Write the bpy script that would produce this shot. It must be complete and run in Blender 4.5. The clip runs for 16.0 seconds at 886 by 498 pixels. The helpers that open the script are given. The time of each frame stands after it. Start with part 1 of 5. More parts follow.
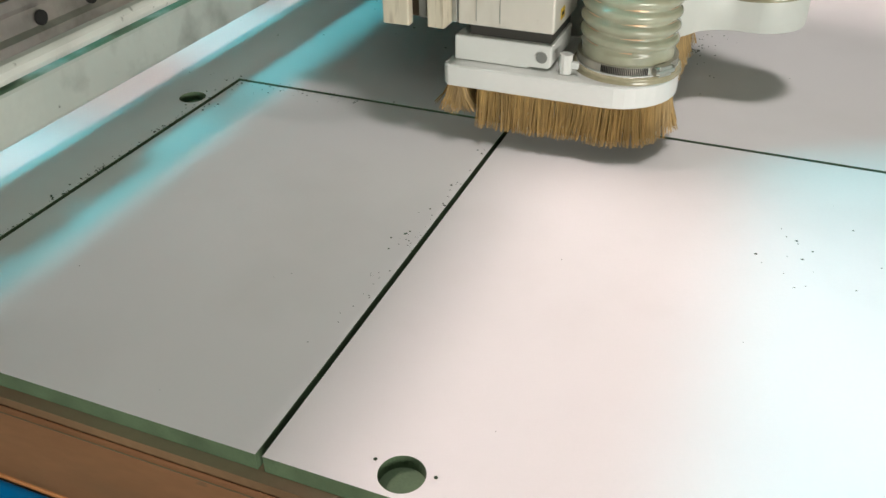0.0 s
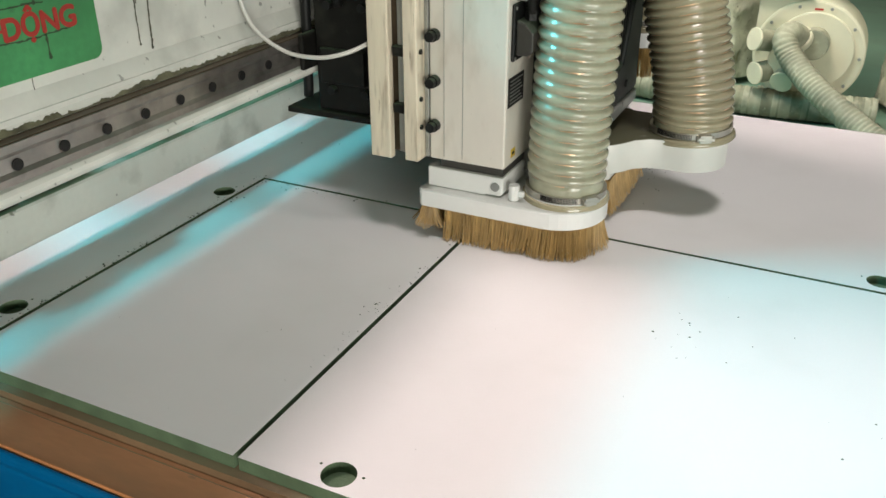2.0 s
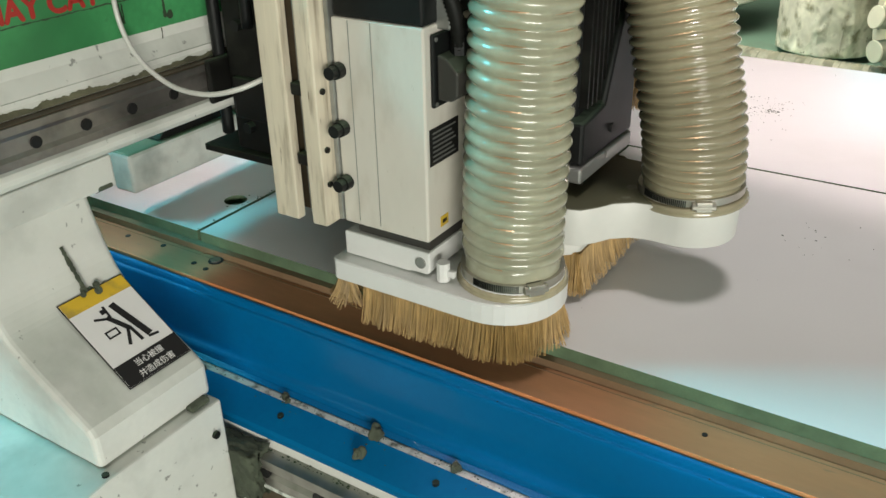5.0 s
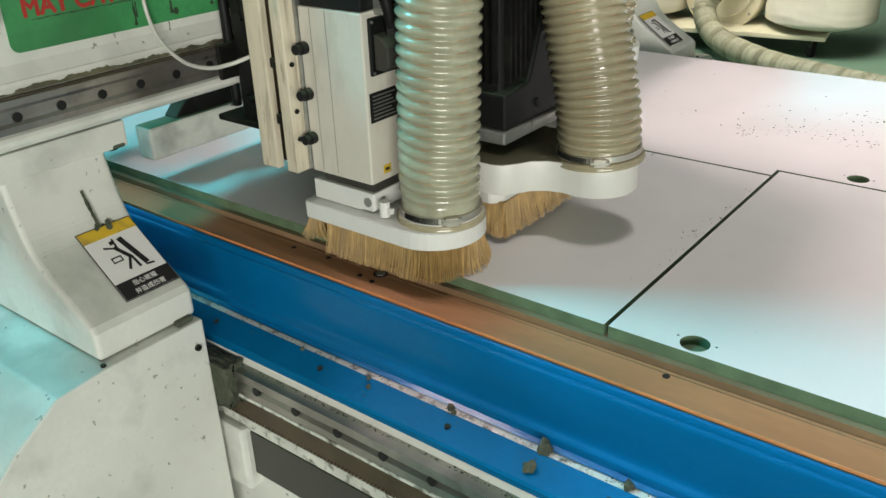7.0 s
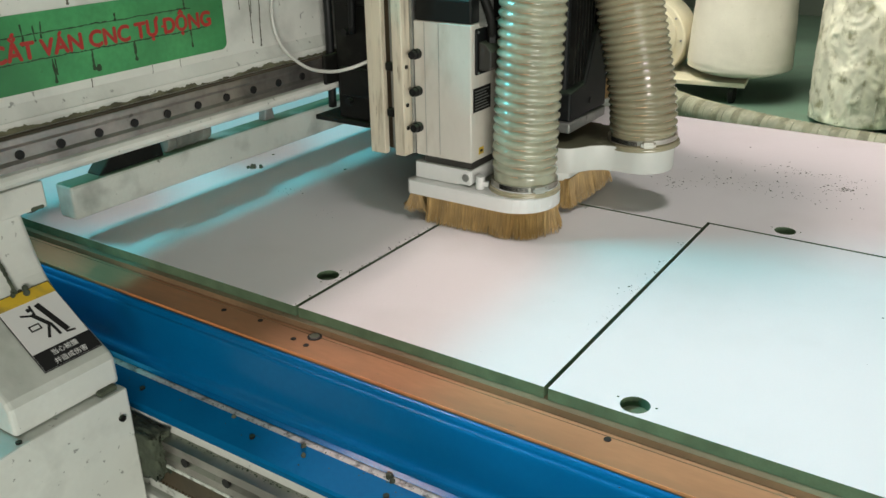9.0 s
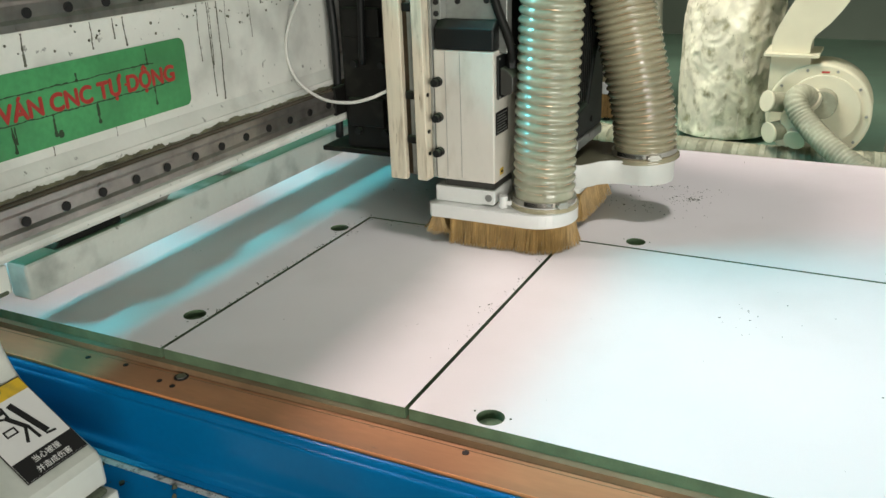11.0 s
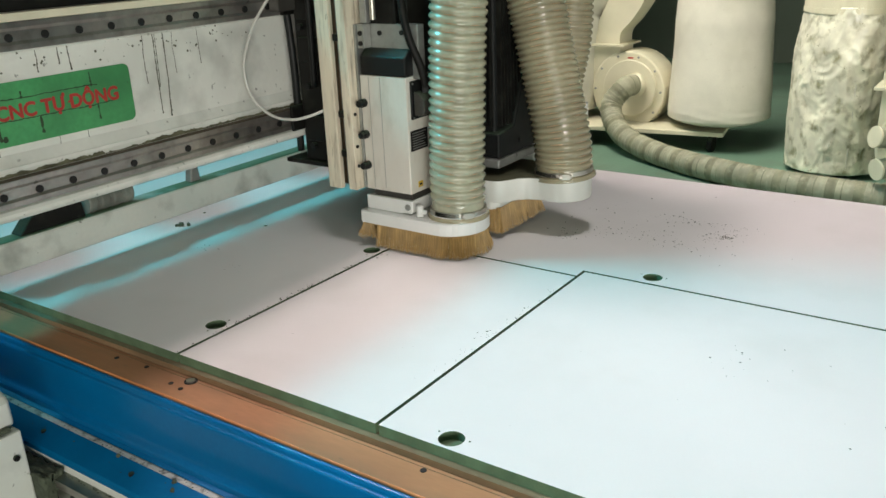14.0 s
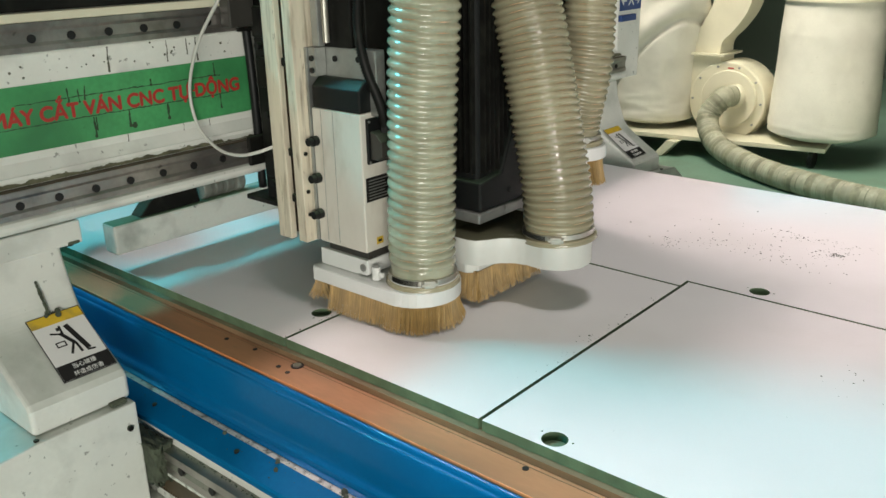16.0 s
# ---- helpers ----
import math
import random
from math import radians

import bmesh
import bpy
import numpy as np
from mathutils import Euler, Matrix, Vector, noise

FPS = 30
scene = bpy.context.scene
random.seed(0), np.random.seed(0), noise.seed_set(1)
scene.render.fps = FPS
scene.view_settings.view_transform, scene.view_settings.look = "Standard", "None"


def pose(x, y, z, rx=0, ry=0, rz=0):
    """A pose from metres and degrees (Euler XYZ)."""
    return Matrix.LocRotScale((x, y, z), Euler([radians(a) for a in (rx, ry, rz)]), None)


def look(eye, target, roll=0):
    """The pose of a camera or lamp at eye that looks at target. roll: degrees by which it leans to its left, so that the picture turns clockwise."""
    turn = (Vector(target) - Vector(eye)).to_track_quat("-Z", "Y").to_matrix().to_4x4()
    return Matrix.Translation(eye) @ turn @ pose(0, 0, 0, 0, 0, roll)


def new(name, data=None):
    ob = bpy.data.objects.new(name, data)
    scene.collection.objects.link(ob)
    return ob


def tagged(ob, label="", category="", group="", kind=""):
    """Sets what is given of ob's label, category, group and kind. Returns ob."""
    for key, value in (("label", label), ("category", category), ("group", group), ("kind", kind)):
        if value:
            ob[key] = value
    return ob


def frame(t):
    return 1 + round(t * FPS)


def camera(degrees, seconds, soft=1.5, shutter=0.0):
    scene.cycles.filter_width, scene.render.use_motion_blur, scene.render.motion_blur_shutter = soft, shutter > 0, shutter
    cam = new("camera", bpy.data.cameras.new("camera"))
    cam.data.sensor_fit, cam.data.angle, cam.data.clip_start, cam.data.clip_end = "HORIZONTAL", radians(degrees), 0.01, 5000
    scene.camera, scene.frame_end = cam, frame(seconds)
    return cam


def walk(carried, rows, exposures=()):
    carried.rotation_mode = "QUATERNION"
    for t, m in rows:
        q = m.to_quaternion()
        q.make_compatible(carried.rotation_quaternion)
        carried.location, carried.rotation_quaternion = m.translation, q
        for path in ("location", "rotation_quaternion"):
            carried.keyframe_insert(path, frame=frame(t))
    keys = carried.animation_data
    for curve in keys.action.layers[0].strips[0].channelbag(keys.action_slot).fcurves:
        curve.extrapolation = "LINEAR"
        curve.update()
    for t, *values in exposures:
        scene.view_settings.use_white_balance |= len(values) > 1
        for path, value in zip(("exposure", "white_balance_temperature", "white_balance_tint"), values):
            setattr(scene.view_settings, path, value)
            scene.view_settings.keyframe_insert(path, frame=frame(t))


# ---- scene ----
cam = camera(54.5, 16.0)

PATH = [
    (0, (0.2908, -0.3516, 1.3208), (-0.1822, 0.8008, 0.4851), -0.68),
    (0.5, (0.3119, -0.3891, 1.3412), (-0.1588, 0.7821, 0.5308), -1.05),
    (1, (0.3255, -0.4323, 1.3529), (-0.1519, 0.7591, 0.5765), -0.69),
    (1.5, (0.3866, -0.4722, 1.3839), (-0.1398, 0.7260, 0.6509), -0.10),
    (2, (0.4661, -0.4969, 1.4078), (-0.1186, 0.7041, 0.7254), -0.08),
    (2.5, (0.5038, -0.5396, 1.4229), (-0.1374, 0.6583, 0.7873), 0.01),
    (3, (0.5235, -0.5902, 1.4144), (-0.1812, 0.5690, 0.7744), -0.69),
    (3.5, (0.5070, -0.6482, 1.3891), (-0.2153, 0.4802, 0.7145), -1.92),
    (4, (0.4930, -0.7014, 1.3901), (-0.1957, 0.4340, 0.6926), -1.45),
    (4.5, (0.4955, -0.7190, 1.3958), (-0.1979, 0.4145, 0.6998), -1.21),
    (5, (0.4866, -0.7345, 1.3897), (-0.2330, 0.3817, 0.6924), -1.12),
    (5.2, (0.4889, -0.7361, 1.3901), (-0.2492, 0.3670, 0.6912), -1.22),
    (7.3, (0.3907, -0.8396, 1.4065), (-0.4533, 0.2124, 0.7499), -2.08),
    (7.5, (0.3816, -0.8483, 1.4129), (-0.4530, 0.2163, 0.7647), -2.08),
    (8, (0.3684, -0.8326, 1.4080), (-0.4364, 0.2670, 0.7808), -1.57),
    (8.5, (0.3808, -0.8025, 1.4108), (-0.4051, 0.3206, 0.8016), -1.03),
    (9, (0.3881, -0.7963, 1.4162), (-0.3768, 0.3462, 0.8165), -0.95),
    (9.2, (0.3902, -0.7997, 1.4203), (-0.3677, 0.3493, 0.8241), -1.02),
    (11.3, (0.5008, -0.7937, 1.4323), (-0.1117, 0.4556, 0.8717), -1.65),
    (11.5, (0.5423, -0.7843, 1.4308), (-0.0658, 0.4671, 0.8700), -1.44),
    (12, (0.6653, -0.7361, 1.4303), (0.0172, 0.4939, 0.8672), -1.21),
    (12.5, (0.7064, -0.7221, 1.4272), (0.0104, 0.4799, 0.8608), -2.40),
    (13, (0.6988, -0.7208, 1.4397), (-0.0073, 0.4803, 0.8839), -2.79),
    (13.5, (0.6642, -0.7330, 1.4469), (-0.0806, 0.4529, 0.9095), -2.34),
    (14, (0.6488, -0.7466, 1.4527), (-0.1665, 0.4014, 0.9357), -2.39),
    (14.5, (0.6442, -0.7533, 1.4548), (-0.2006, 0.3794, 0.9516), -2.33),
    (15, (0.6377, -0.7649, 1.4566), (-0.2324, 0.3505, 0.9577), -2.07),
    (15.5, (0.6323, -0.7708, 1.4515), (-0.2654, 0.3201, 0.9476), -1.69),
    (16, (0.6212, -0.7839, 1.4522), (-0.3034, 0.2822, 0.9437), -1.22),
]
walk(cam, [(t, look(eye, target, roll)) for t, eye, target, roll in PATH],
     [(0, 0.02), (2, 0.05), (3.5, 0.09), (5, 0.18), (7.5, 0.06), (8.5, -0.11), (9, -0.13), (11.5, 0.06), (12.5, 0.08), (13.5, -0.18), (14.5, -0.10), (16, 0.04)])

# ---- light ----
world = bpy.data.worlds.new("workshop")
world.use_nodes = True
scene.world = world
wn = world.node_tree.nodes
sky = wn.new("ShaderNodeTexSky")
sky.sky_type, sky.sun_disc, sky.sun_elevation, sky.sun_rotation = "NISHITA", False, radians(35), radians(270)
world.node_tree.links.new(sky.outputs[0], wn["Background"].inputs[0])
wn["Background"].inputs[1].default_value = 0.1


def area_lamp(name, eye, target, sx, sy, watts, color, spread=180):
    d = bpy.data.lights.new(name, "AREA")
    d.shape, d.size, d.size_y, d.energy, d.color, d.spread = "RECTANGLE", sx, sy, watts, color, radians(spread)
    o = new(name, d)
    o.matrix_world = look(eye, target)
    return o


# side windows behind the gantry, lamps in the roof, two added fill lamps
area_lamp("window_light", (-6.4, -2.3, 7.5), (0.25, 0.30, 0.85), 2.6, 0.66, 50, (0.10, 0.84, 0.98), 52)
area_lamp("roof_lamp_light", (-3.75, 1.3, 7.4), (0.45, 1.0, 0.85), 5.2, 1.1, 28.0, (1.0, 0.80, 0.79), 29)
area_lamp("roof_lamp_centre", (0.85, 0.0, 7.4), (0.50, 0.97, 0.85), 0.9, 0.9, 6.2, (1.0, 0.91, 0.90), 31)
# added fill lamp, only there to brighten the dust collectors
area_lamp("collector_fill_light", (-1.9, 3.1, 4.6), (-0.7, 5.2, 0.35), 4.0, 1.2, 72, (1.0, 0.91, 0.78), 66)
# added fill without a source in the hall, brightens the beam face and the head
area_lamp("front_fill_light", (6.0, -6.2, 1.85), (-0.5, 0.2, 1.0), 5.0, 1.6, 550, (1.0, 0.97, 0.88))

# ---- materials ----
DUST = (0.12, 0.20, 0.12)


def mat(name, color, rough=0.5, metal=0.0, vary=0.12, scale=6.0, fine=120.0, bump=0.1, dust=0.0, grime=0.0, island=0.0,
        coat=0.0, stretch=(1, 1, 1), transmission=0.0, speck=None, dusty=None, dirt=(0.05, 0.055, 0.04)):
    m = bpy.data.materials.new(name)
    m.use_nodes = True
    nt, lk = m.node_tree, m.node_tree.links.new
    n = nt.nodes
    b = n["Principled BSDF"]
    b.inputs["Roughness"].default_value, b.inputs["Metallic"].default_value = rough, metal
    b.inputs["Coat Weight"].default_value = coat
    b.inputs["Coat Roughness"].default_value = 0.15
    b.inputs["Transmission Weight"].default_value = transmission
    tc, mp = n.new("ShaderNodeTexCoord"), n.new("ShaderNodeMapping")
    mp.inputs["Scale"].default_value = stretch
    lk(tc.outputs["Object"], mp.inputs[0])

    def noise_tex(s, detail=4):
        t = n.new("ShaderNodeTexNoise")
        t.inputs["Scale"].default_value, t.inputs["Detail"].default_value = s, detail
        lk(mp.outputs[0], t.inputs["Vector"])
        return t.outputs["Fac"]

    def ramp(fac, a, c):
        r = n.new("ShaderNodeMapRange")
        r.inputs["From Min"].default_value, r.inputs["From Max"].default_value = a, c
        lk(fac, r.inputs["Value"])
        return r.outputs["Result"]

    def mul(a, k):
        q = n.new("ShaderNodeMath")
        q.operation = "MULTIPLY"
        lk(a, q.inputs[0])
        if isinstance(k, float):
            q.inputs[1].default_value = k
        else:
            lk(k, q.inputs[1])
        return q.outputs[0]

    def mix(fac, a, c):
        q = n.new("ShaderNodeMix")
        q.data_type = "RGBA"
        lk(fac, q.inputs["Factor"])
        for val, key in ((a, 6), (c, 7)):
            if isinstance(val, tuple):
                q.inputs[key].default_value = (*val, 1)
            else:
                lk(val, q.inputs[key])
        return q.outputs[2]

    big, small = noise_tex(scale), noise_tex(fine)
    dark = tuple(c * (1 - vary) for c in color)
    light = tuple(min(1, c * (1 + vary * 0.6)) for c in color)
    col = mix(ramp(big, 0.35, 0.65), dark, light)
    col = mix(mul(ramp(small, 0.3, 0.7), 0.35), col, dark)
    if island:
        g = n.new("ShaderNodeNewGeometry")
        col = mix(mul(g.outputs["Random Per Island"], island), col, tuple(c * 0.35 for c in color))
    if grime:
        col = mix(mul(ramp(noise_tex(scale * 2.3, 8), 0.52, 0.70), grime), col, dirt)
        col = mix(mul(ramp(noise_tex(38 if speck is None else 75, 3), 0.70 if speck is None else 0.685, 0.74 if speck is None else 0.73), min(1.0, grime * 1.6) if speck is None else speck), col, dirt)
    rsock = None
    if dust:
        g = n.new("ShaderNodeNewGeometry")
        s = n.new("ShaderNodeSeparateXYZ")
        lk(g.outputs["Normal"], s.inputs[0])
        up = ramp(s.outputs["Z"], 0.3, 0.8)
        f = mul(mul(up, ramp(noise_tex(9, 6), 0.25, 0.6)), dust)
        col = mix(f, col, dusty or DUST)
    lk(col, b.inputs["Base Color"])
    r = n.new("ShaderNodeMapRange")
    r.inputs["To Min"].default_value, r.inputs["To Max"].default_value = max(0.03, rough - 0.08), min(1, rough + 0.12)
    lk(big, r.inputs["Value"])
    lk(r.outputs[0], b.inputs["Roughness"])
    if bump:
        bp = n.new("ShaderNodeBump")
        bp.inputs["Strength"].default_value, bp.inputs["Distance"].default_value = bump, 0.002
        lk(small, bp.inputs["Height"])
        lk(bp.outputs[0], b.inputs["Normal"])
    return m


M_MELAMINE = mat("white_melamine", (0.80, 0.80, 0.79), 0.5, vary=0.04, scale=2.2, fine=300, bump=0.02, grime=0.11, speck=0.0, dirt=(0.46, 0.46, 0.40))
M_MDF = mat("green_fibreboard", (0.12, 0.185, 0.105), 0.85, vary=0.25, scale=30, fine=400, bump=0.3)
M_SPOIL = mat("brown_spoilboard", (0.24, 0.15, 0.08), 0.8, vary=0.25, scale=9, bump=0.2, dust=0.45)
M_COPPER = mat("brown_phenolic", (0.42, 0.21, 0.10), 0.55, vary=0.22, scale=5, fine=90, bump=0.08, grime=0.25, dirt=(0.12, 0.12, 0.08), stretch=(0.5, 2, 2))
M_BLUE = mat("blue_enamel", (0.0005, 0.125, 0.315), 0.3, vary=0.15, scale=4, bump=0.02, coat=0.12)
M_FLANGE = mat("dusty_blue_enamel", (0.0005, 0.135, 0.32), 0.5, vary=0.2, scale=5, bump=0.03)
M_WHITE = mat("white_paint", (0.75, 0.76, 0.71), 0.42, vary=0.10, scale=5, bump=0.05, dust=0.4, grime=0.22, speck=0.6)
M_WHITECLEAN = mat("white_plastic", (0.74, 0.75, 0.73), 0.38, vary=0.05, scale=8, bump=0.03, dust=0.25)
M_STEEL = mat("rail_steel", (0.43, 0.40, 0.37), 0.34, metal=0.85, vary=0.25, scale=14, bump=0.05, dust=0.5, grime=0.3)
M_ALU = mat("machined_aluminium", (0.74, 0.67, 0.53), 0.42, metal=0.12, vary=0.12, scale=9, fine=60, bump=0.05, stretch=(6, 6, 0.6), grime=0.6, dirt=(0.22, 0.16, 0.09))
M_BODY = mat("satin_aluminium", (0.70, 0.67, 0.60), 0.4, metal=0.1, vary=0.06, scale=7, fine=60, bump=0.03, stretch=(2, 2, 0.8), grime=0.28, dirt=(0.36, 0.30, 0.21))
M_GREYSTEEL = mat("grey_steel", (0.36, 0.37, 0.35), 0.4, metal=0.6, vary=0.2, scale=10, bump=0.06, grime=0.3)
M_DUSTSTEEL = mat("dusty_dull_steel", (0.24, 0.25, 0.22), 0.6, metal=0.3, vary=0.3, scale=20, bump=0.1, dust=0.8)
M_BLACK = mat("black_metal", (0.008, 0.008, 0.007), 0.5, vary=0.3, scale=12, bump=0.08, dust=0.3, grime=0.2, dirt=(0.05, 0.055, 0.04))
M_BLACKGLOSS = mat("black_plastic", (0.007, 0.008, 0.008), 0.5, vary=0.2, scale=10, bump=0.03, dust=0.25)
M_SHELL = mat("dark_grey_plastic", (0.045, 0.043, 0.038), 0.35, vary=0.15, scale=14, bump=0.03, dust=0.5)
# brighter copper that stands for the highlight on the strip's near edge
M_EDGE = mat("copper_edge_highlight", (0.66, 0.27, 0.10), 0.5, vary=0.2, scale=12, bump=0.05)
M_BRISTLE = mat("tan_bristle", (0.52, 0.34, 0.125), 0.55, vary=0.25, scale=40, fine=200, bump=0.0, island=0.75)
M_HOSE = mat("clear_grey_pvc", (0.41, 0.41, 0.295), 0.2, vary=0.2, scale=22, bump=0.02, coat=0.7)
M_TUBE = mat("dusted_white_paint", (0.62, 0.64, 0.59), 0.45, vary=0.10, scale=5, bump=0.05, dust=1.6, grime=0.45)
M_SHOE_DUSTY = mat("dusty_white_plastic", (0.64, 0.65, 0.61), 0.4, vary=0.06, scale=8, bump=0.03, dust=2.6, dusty=(0.085, 0.085, 0.05))
M_RACK = mat("greasy_brown_steel", (0.10, 0.075, 0.045), 0.5, metal=0.4, vary=0.3, scale=20, bump=0.1)
M_HOSE_DIRTY = mat("dusty_pvc", (0.37, 0.335, 0.22), 0.16, vary=0.25, scale=9, bump=0.02, coat=0.4)
M_WIRE = mat("copper_wire", (0.66, 0.44, 0.28), 0.35, metal=0.7, vary=0.1, bump=0)
M_CLAMP = mat("zinc_clamp", (0.50, 0.48, 0.42), 0.34, metal=0.8, vary=0.1, scale=30, bump=0.03)
M_SIGN = mat("green_sign", (0.065, 0.32, 0.115), 0.35, vary=0.4, scale=5, bump=0.02, grime=0.15, dirt=(0.02, 0.05, 0.02))
M_RED = mat("red_print", (0.42, 0.035, 0.028), 0.45, vary=0.1, bump=0)
M_YELLOW = mat("yellow_print", (0.72, 0.48, 0.03), 0.45, vary=0.1, bump=0, grime=0.5, dirt=(0.14, 0.13, 0.07), scale=18)
M_INK = mat("black_print", (0.006, 0.006, 0.006), 0.6, vary=0.1, bump=0)
M_PAPER = mat("white_print", (0.78, 0.78, 0.76), 0.4, vary=0.04, bump=0)
M_CABLE = mat("white_cable", (0.58, 0.58, 0.54), 0.3, vary=0.1, bump=0)
M_DIRT = mat("caked_green_dust", (0.075, 0.09, 0.06), 0.95, vary=0.4, scale=40, fine=260, bump=1.0)
M_CRUST = mat("olive_dust_crust", (0.13, 0.13, 0.078), 0.95, vary=0.5, scale=35, fine=240, bump=0.8)
M_RUN = mat("dried_drip", (0.13, 0.13, 0.095), 0.8, vary=0.5, scale=60, bump=0)
M_FLAKE = mat("dark_green_flakes", (0.05, 0.085, 0.045), 0.9, vary=0.4, bump=0, island=0.5)
M_FLOOR = mat("green_floor_paint", (0.16, 0.27, 0.20), 0.4, vary=0.22, scale=1.4, fine=40, bump=0.05, grime=0.35, dirt=(0.12, 0.13, 0.09))
M_WALL = mat("hall_wall", (0.16, 0.20, 0.16), 0.8, vary=0.15, scale=1.0, bump=0.1)
M_STRIP = mat("speckled_white_strip", (0.66, 0.68, 0.62), 0.6, vary=0.15, scale=30, bump=0.2, grime=0.9, dirt=(0.06, 0.06, 0.04))
M_CEIL = mat("hall_roof", (0.35, 0.36, 0.34), 0.8, vary=0.1, scale=1.0, bump=0.1)
M_BAG = mat("white_filter_cloth", (0.72, 0.70, 0.61), 0.85, vary=0.12, scale=3, fine=150, bump=0.2, grime=0.12, dirt=(0.4, 0.38, 0.27))
M_SACK = mat("clear_film_sack", (0.80, 0.78, 0.64), 0.30, vary=0.30, scale=7, fine=30, bump=0.2, coat=0.4, grime=0.85, dirt=(0.22, 0.21, 0.11), stretch=(1, 1, 0.8))
M_CREAM = mat("cream_paint", (0.72, 0.68, 0.52), 0.4, vary=0.08, scale=4, bump=0.03, dust=0.2)
M_DUCT = mat("dusty_flex_duct", (0.33, 0.33, 0.24), 0.6, vary=0.3, scale=7, fine=60, bump=0.15, grime=0.3, dirt=(0.6, 0.58, 0.45))
M_DUCT_BAND = mat("dusty_duct_band", (0.23, 0.23, 0.155), 0.65, vary=0.35, scale=9, fine=60, bump=0.15, grime=0.4, dirt=(0.5, 0.48, 0.36))
M_BLUEPRINT = mat("navy_print", (0.02, 0.06, 0.22), 0.4, vary=0.1, bump=0)

M_BLUE.node_tree.nodes["Principled BSDF"].inputs["Specular IOR Level"].default_value = 0.14
M_BLACK.node_tree.nodes["Principled BSDF"].inputs["Specular IOR Level"].default_value = 0.22
M_BLACKGLOSS.node_tree.nodes["Principled BSDF"].inputs["Specular IOR Level"].default_value = 0.32
M_FLANGE.node_tree.nodes["Principled BSDF"].inputs["Specular IOR Level"].default_value = 0.06
M_BLUE.node_tree.nodes["Principled BSDF"].inputs["Coat Roughness"].default_value = 0.06


# ---- mesh helpers ----
def link_mesh(name, bm, material, parent=None, smooth=False):
    me = bpy.data.meshes.new(name)
    bm.to_mesh(me)
    bm.free()
    for mm in (material if isinstance(material, (list, tuple)) else [material]):
        me.materials.append(mm)
    if smooth:
        for p in me.polygons:
            p.use_smooth = True
    ob = new(name, me)
    ob.parent = parent
    return ob


def part(name, bm, material, parent, label="", smooth=False):
    return tagged(link_mesh(name, bm, material, parent, smooth), label)


def thing(name, label, category, group="", kind=""):
    return tagged(new(name), label, category, group, kind)


def box(bm, x0, x1, y0, y1, z0, z1, bevel=0.0, m=None):
    vs = bmesh.ops.create_cube(bm, size=1.0)["verts"]
    for v in vs:
        v.co = Vector(((x0 + x1) / 2 + v.co.x * (x1 - x0), (y0 + y1) / 2 + v.co.y * (y1 - y0), (z0 + z1) / 2 + v.co.z * (z1 - z0)))
    if bevel:
        es = list({e for v in vs for e in v.link_edges})
        r = bmesh.ops.bevel(bm, geom=es, offset=bevel, segments=2, affect="EDGES", profile=0.5)
        vs = list({v for f in r["faces"] for v in f.verts} | {v for v in vs if v.is_valid})
    if m is not None:
        for v in vs:
            v.co = m @ v.co
    return bm


def new_box(*a, **k):
    return box(bmesh.new(), *a, **k)


AXES = {"x": Matrix.Rotation(radians(90), 4, "Y"), "y": Matrix.Rotation(radians(-90), 4, "X"), "z": Matrix.Identity(4)}


def cyl(bm, c, r, length, axis="z", seg=20, r2=None, m=None):
    mm = Matrix.Translation(c) @ (m if m is not None else AXES[axis])
    bmesh.ops.create_cone(bm, cap_ends=True, segments=seg, radius1=r, radius2=r if r2 is None else r2, depth=length, matrix=mm)
    return bm


def prism(outline, axis, a, b, bm=None):
    """Extrude a closed outline (two coordinates each) along an axis from a to b."""
    bm = bm or bmesh.new()

    def place(p, w):
        return {"x": (w, p[0], p[1]), "y": (p[0], w, p[1]), "z": (p[0], p[1], w)}[axis]
    lo = [bm.verts.new(place(p, a)) for p in outline]
    hi = [bm.verts.new(place(p, b)) for p in outline]
    k = len(outline)
    bm.faces.new(lo)
    bm.faces.new(hi[::-1])
    for i in range(k):
        bm.faces.new((lo[i], hi[i], hi[(i + 1) % k], lo[(i + 1) % k]))
    bmesh.ops.recalc_face_normals(bm, faces=bm.faces)
    return bm


def soften(bm, w, seg=2, angle=30):
    es = [e for e in bm.edges if len(e.link_faces) == 2 and e.calc_face_angle(0) > radians(angle)]
    bmesh.ops.bevel(bm, geom=es, offset=w, segments=seg, affect="EDGES", profile=0.5)
    return bm


def catmull(pts, per=10):
    pts = [Vector(p) for p in pts]
    out = []
    for i in range(len(pts) - 1):
        p0, p1, p2, p3 = pts[max(i - 1, 0)], pts[i], pts[i + 1], pts[min(i + 2, len(pts) - 1)]
        for k in range(per):
            t = k / per
            out.append(0.5 * ((2 * p1) + (p2 - p0) * t + (2 * p0 - 5 * p1 + 4 * p2 - p3) * t * t + (3 * p1 - p0 - 3 * p2 + p3) * t ** 3))
    return out + [pts[-1]]


def resample(path, step):
    path = [Vector(p) for p in path]
    out, left = [path[0]], step
    for a, b in zip(path, path[1:]):
        d = (b - a).length
        pos = 0.0
        while d - pos >= left:
            pos += left
            out.append(a.lerp(b, pos / d))
            left = step
        left -= d - pos
    return out


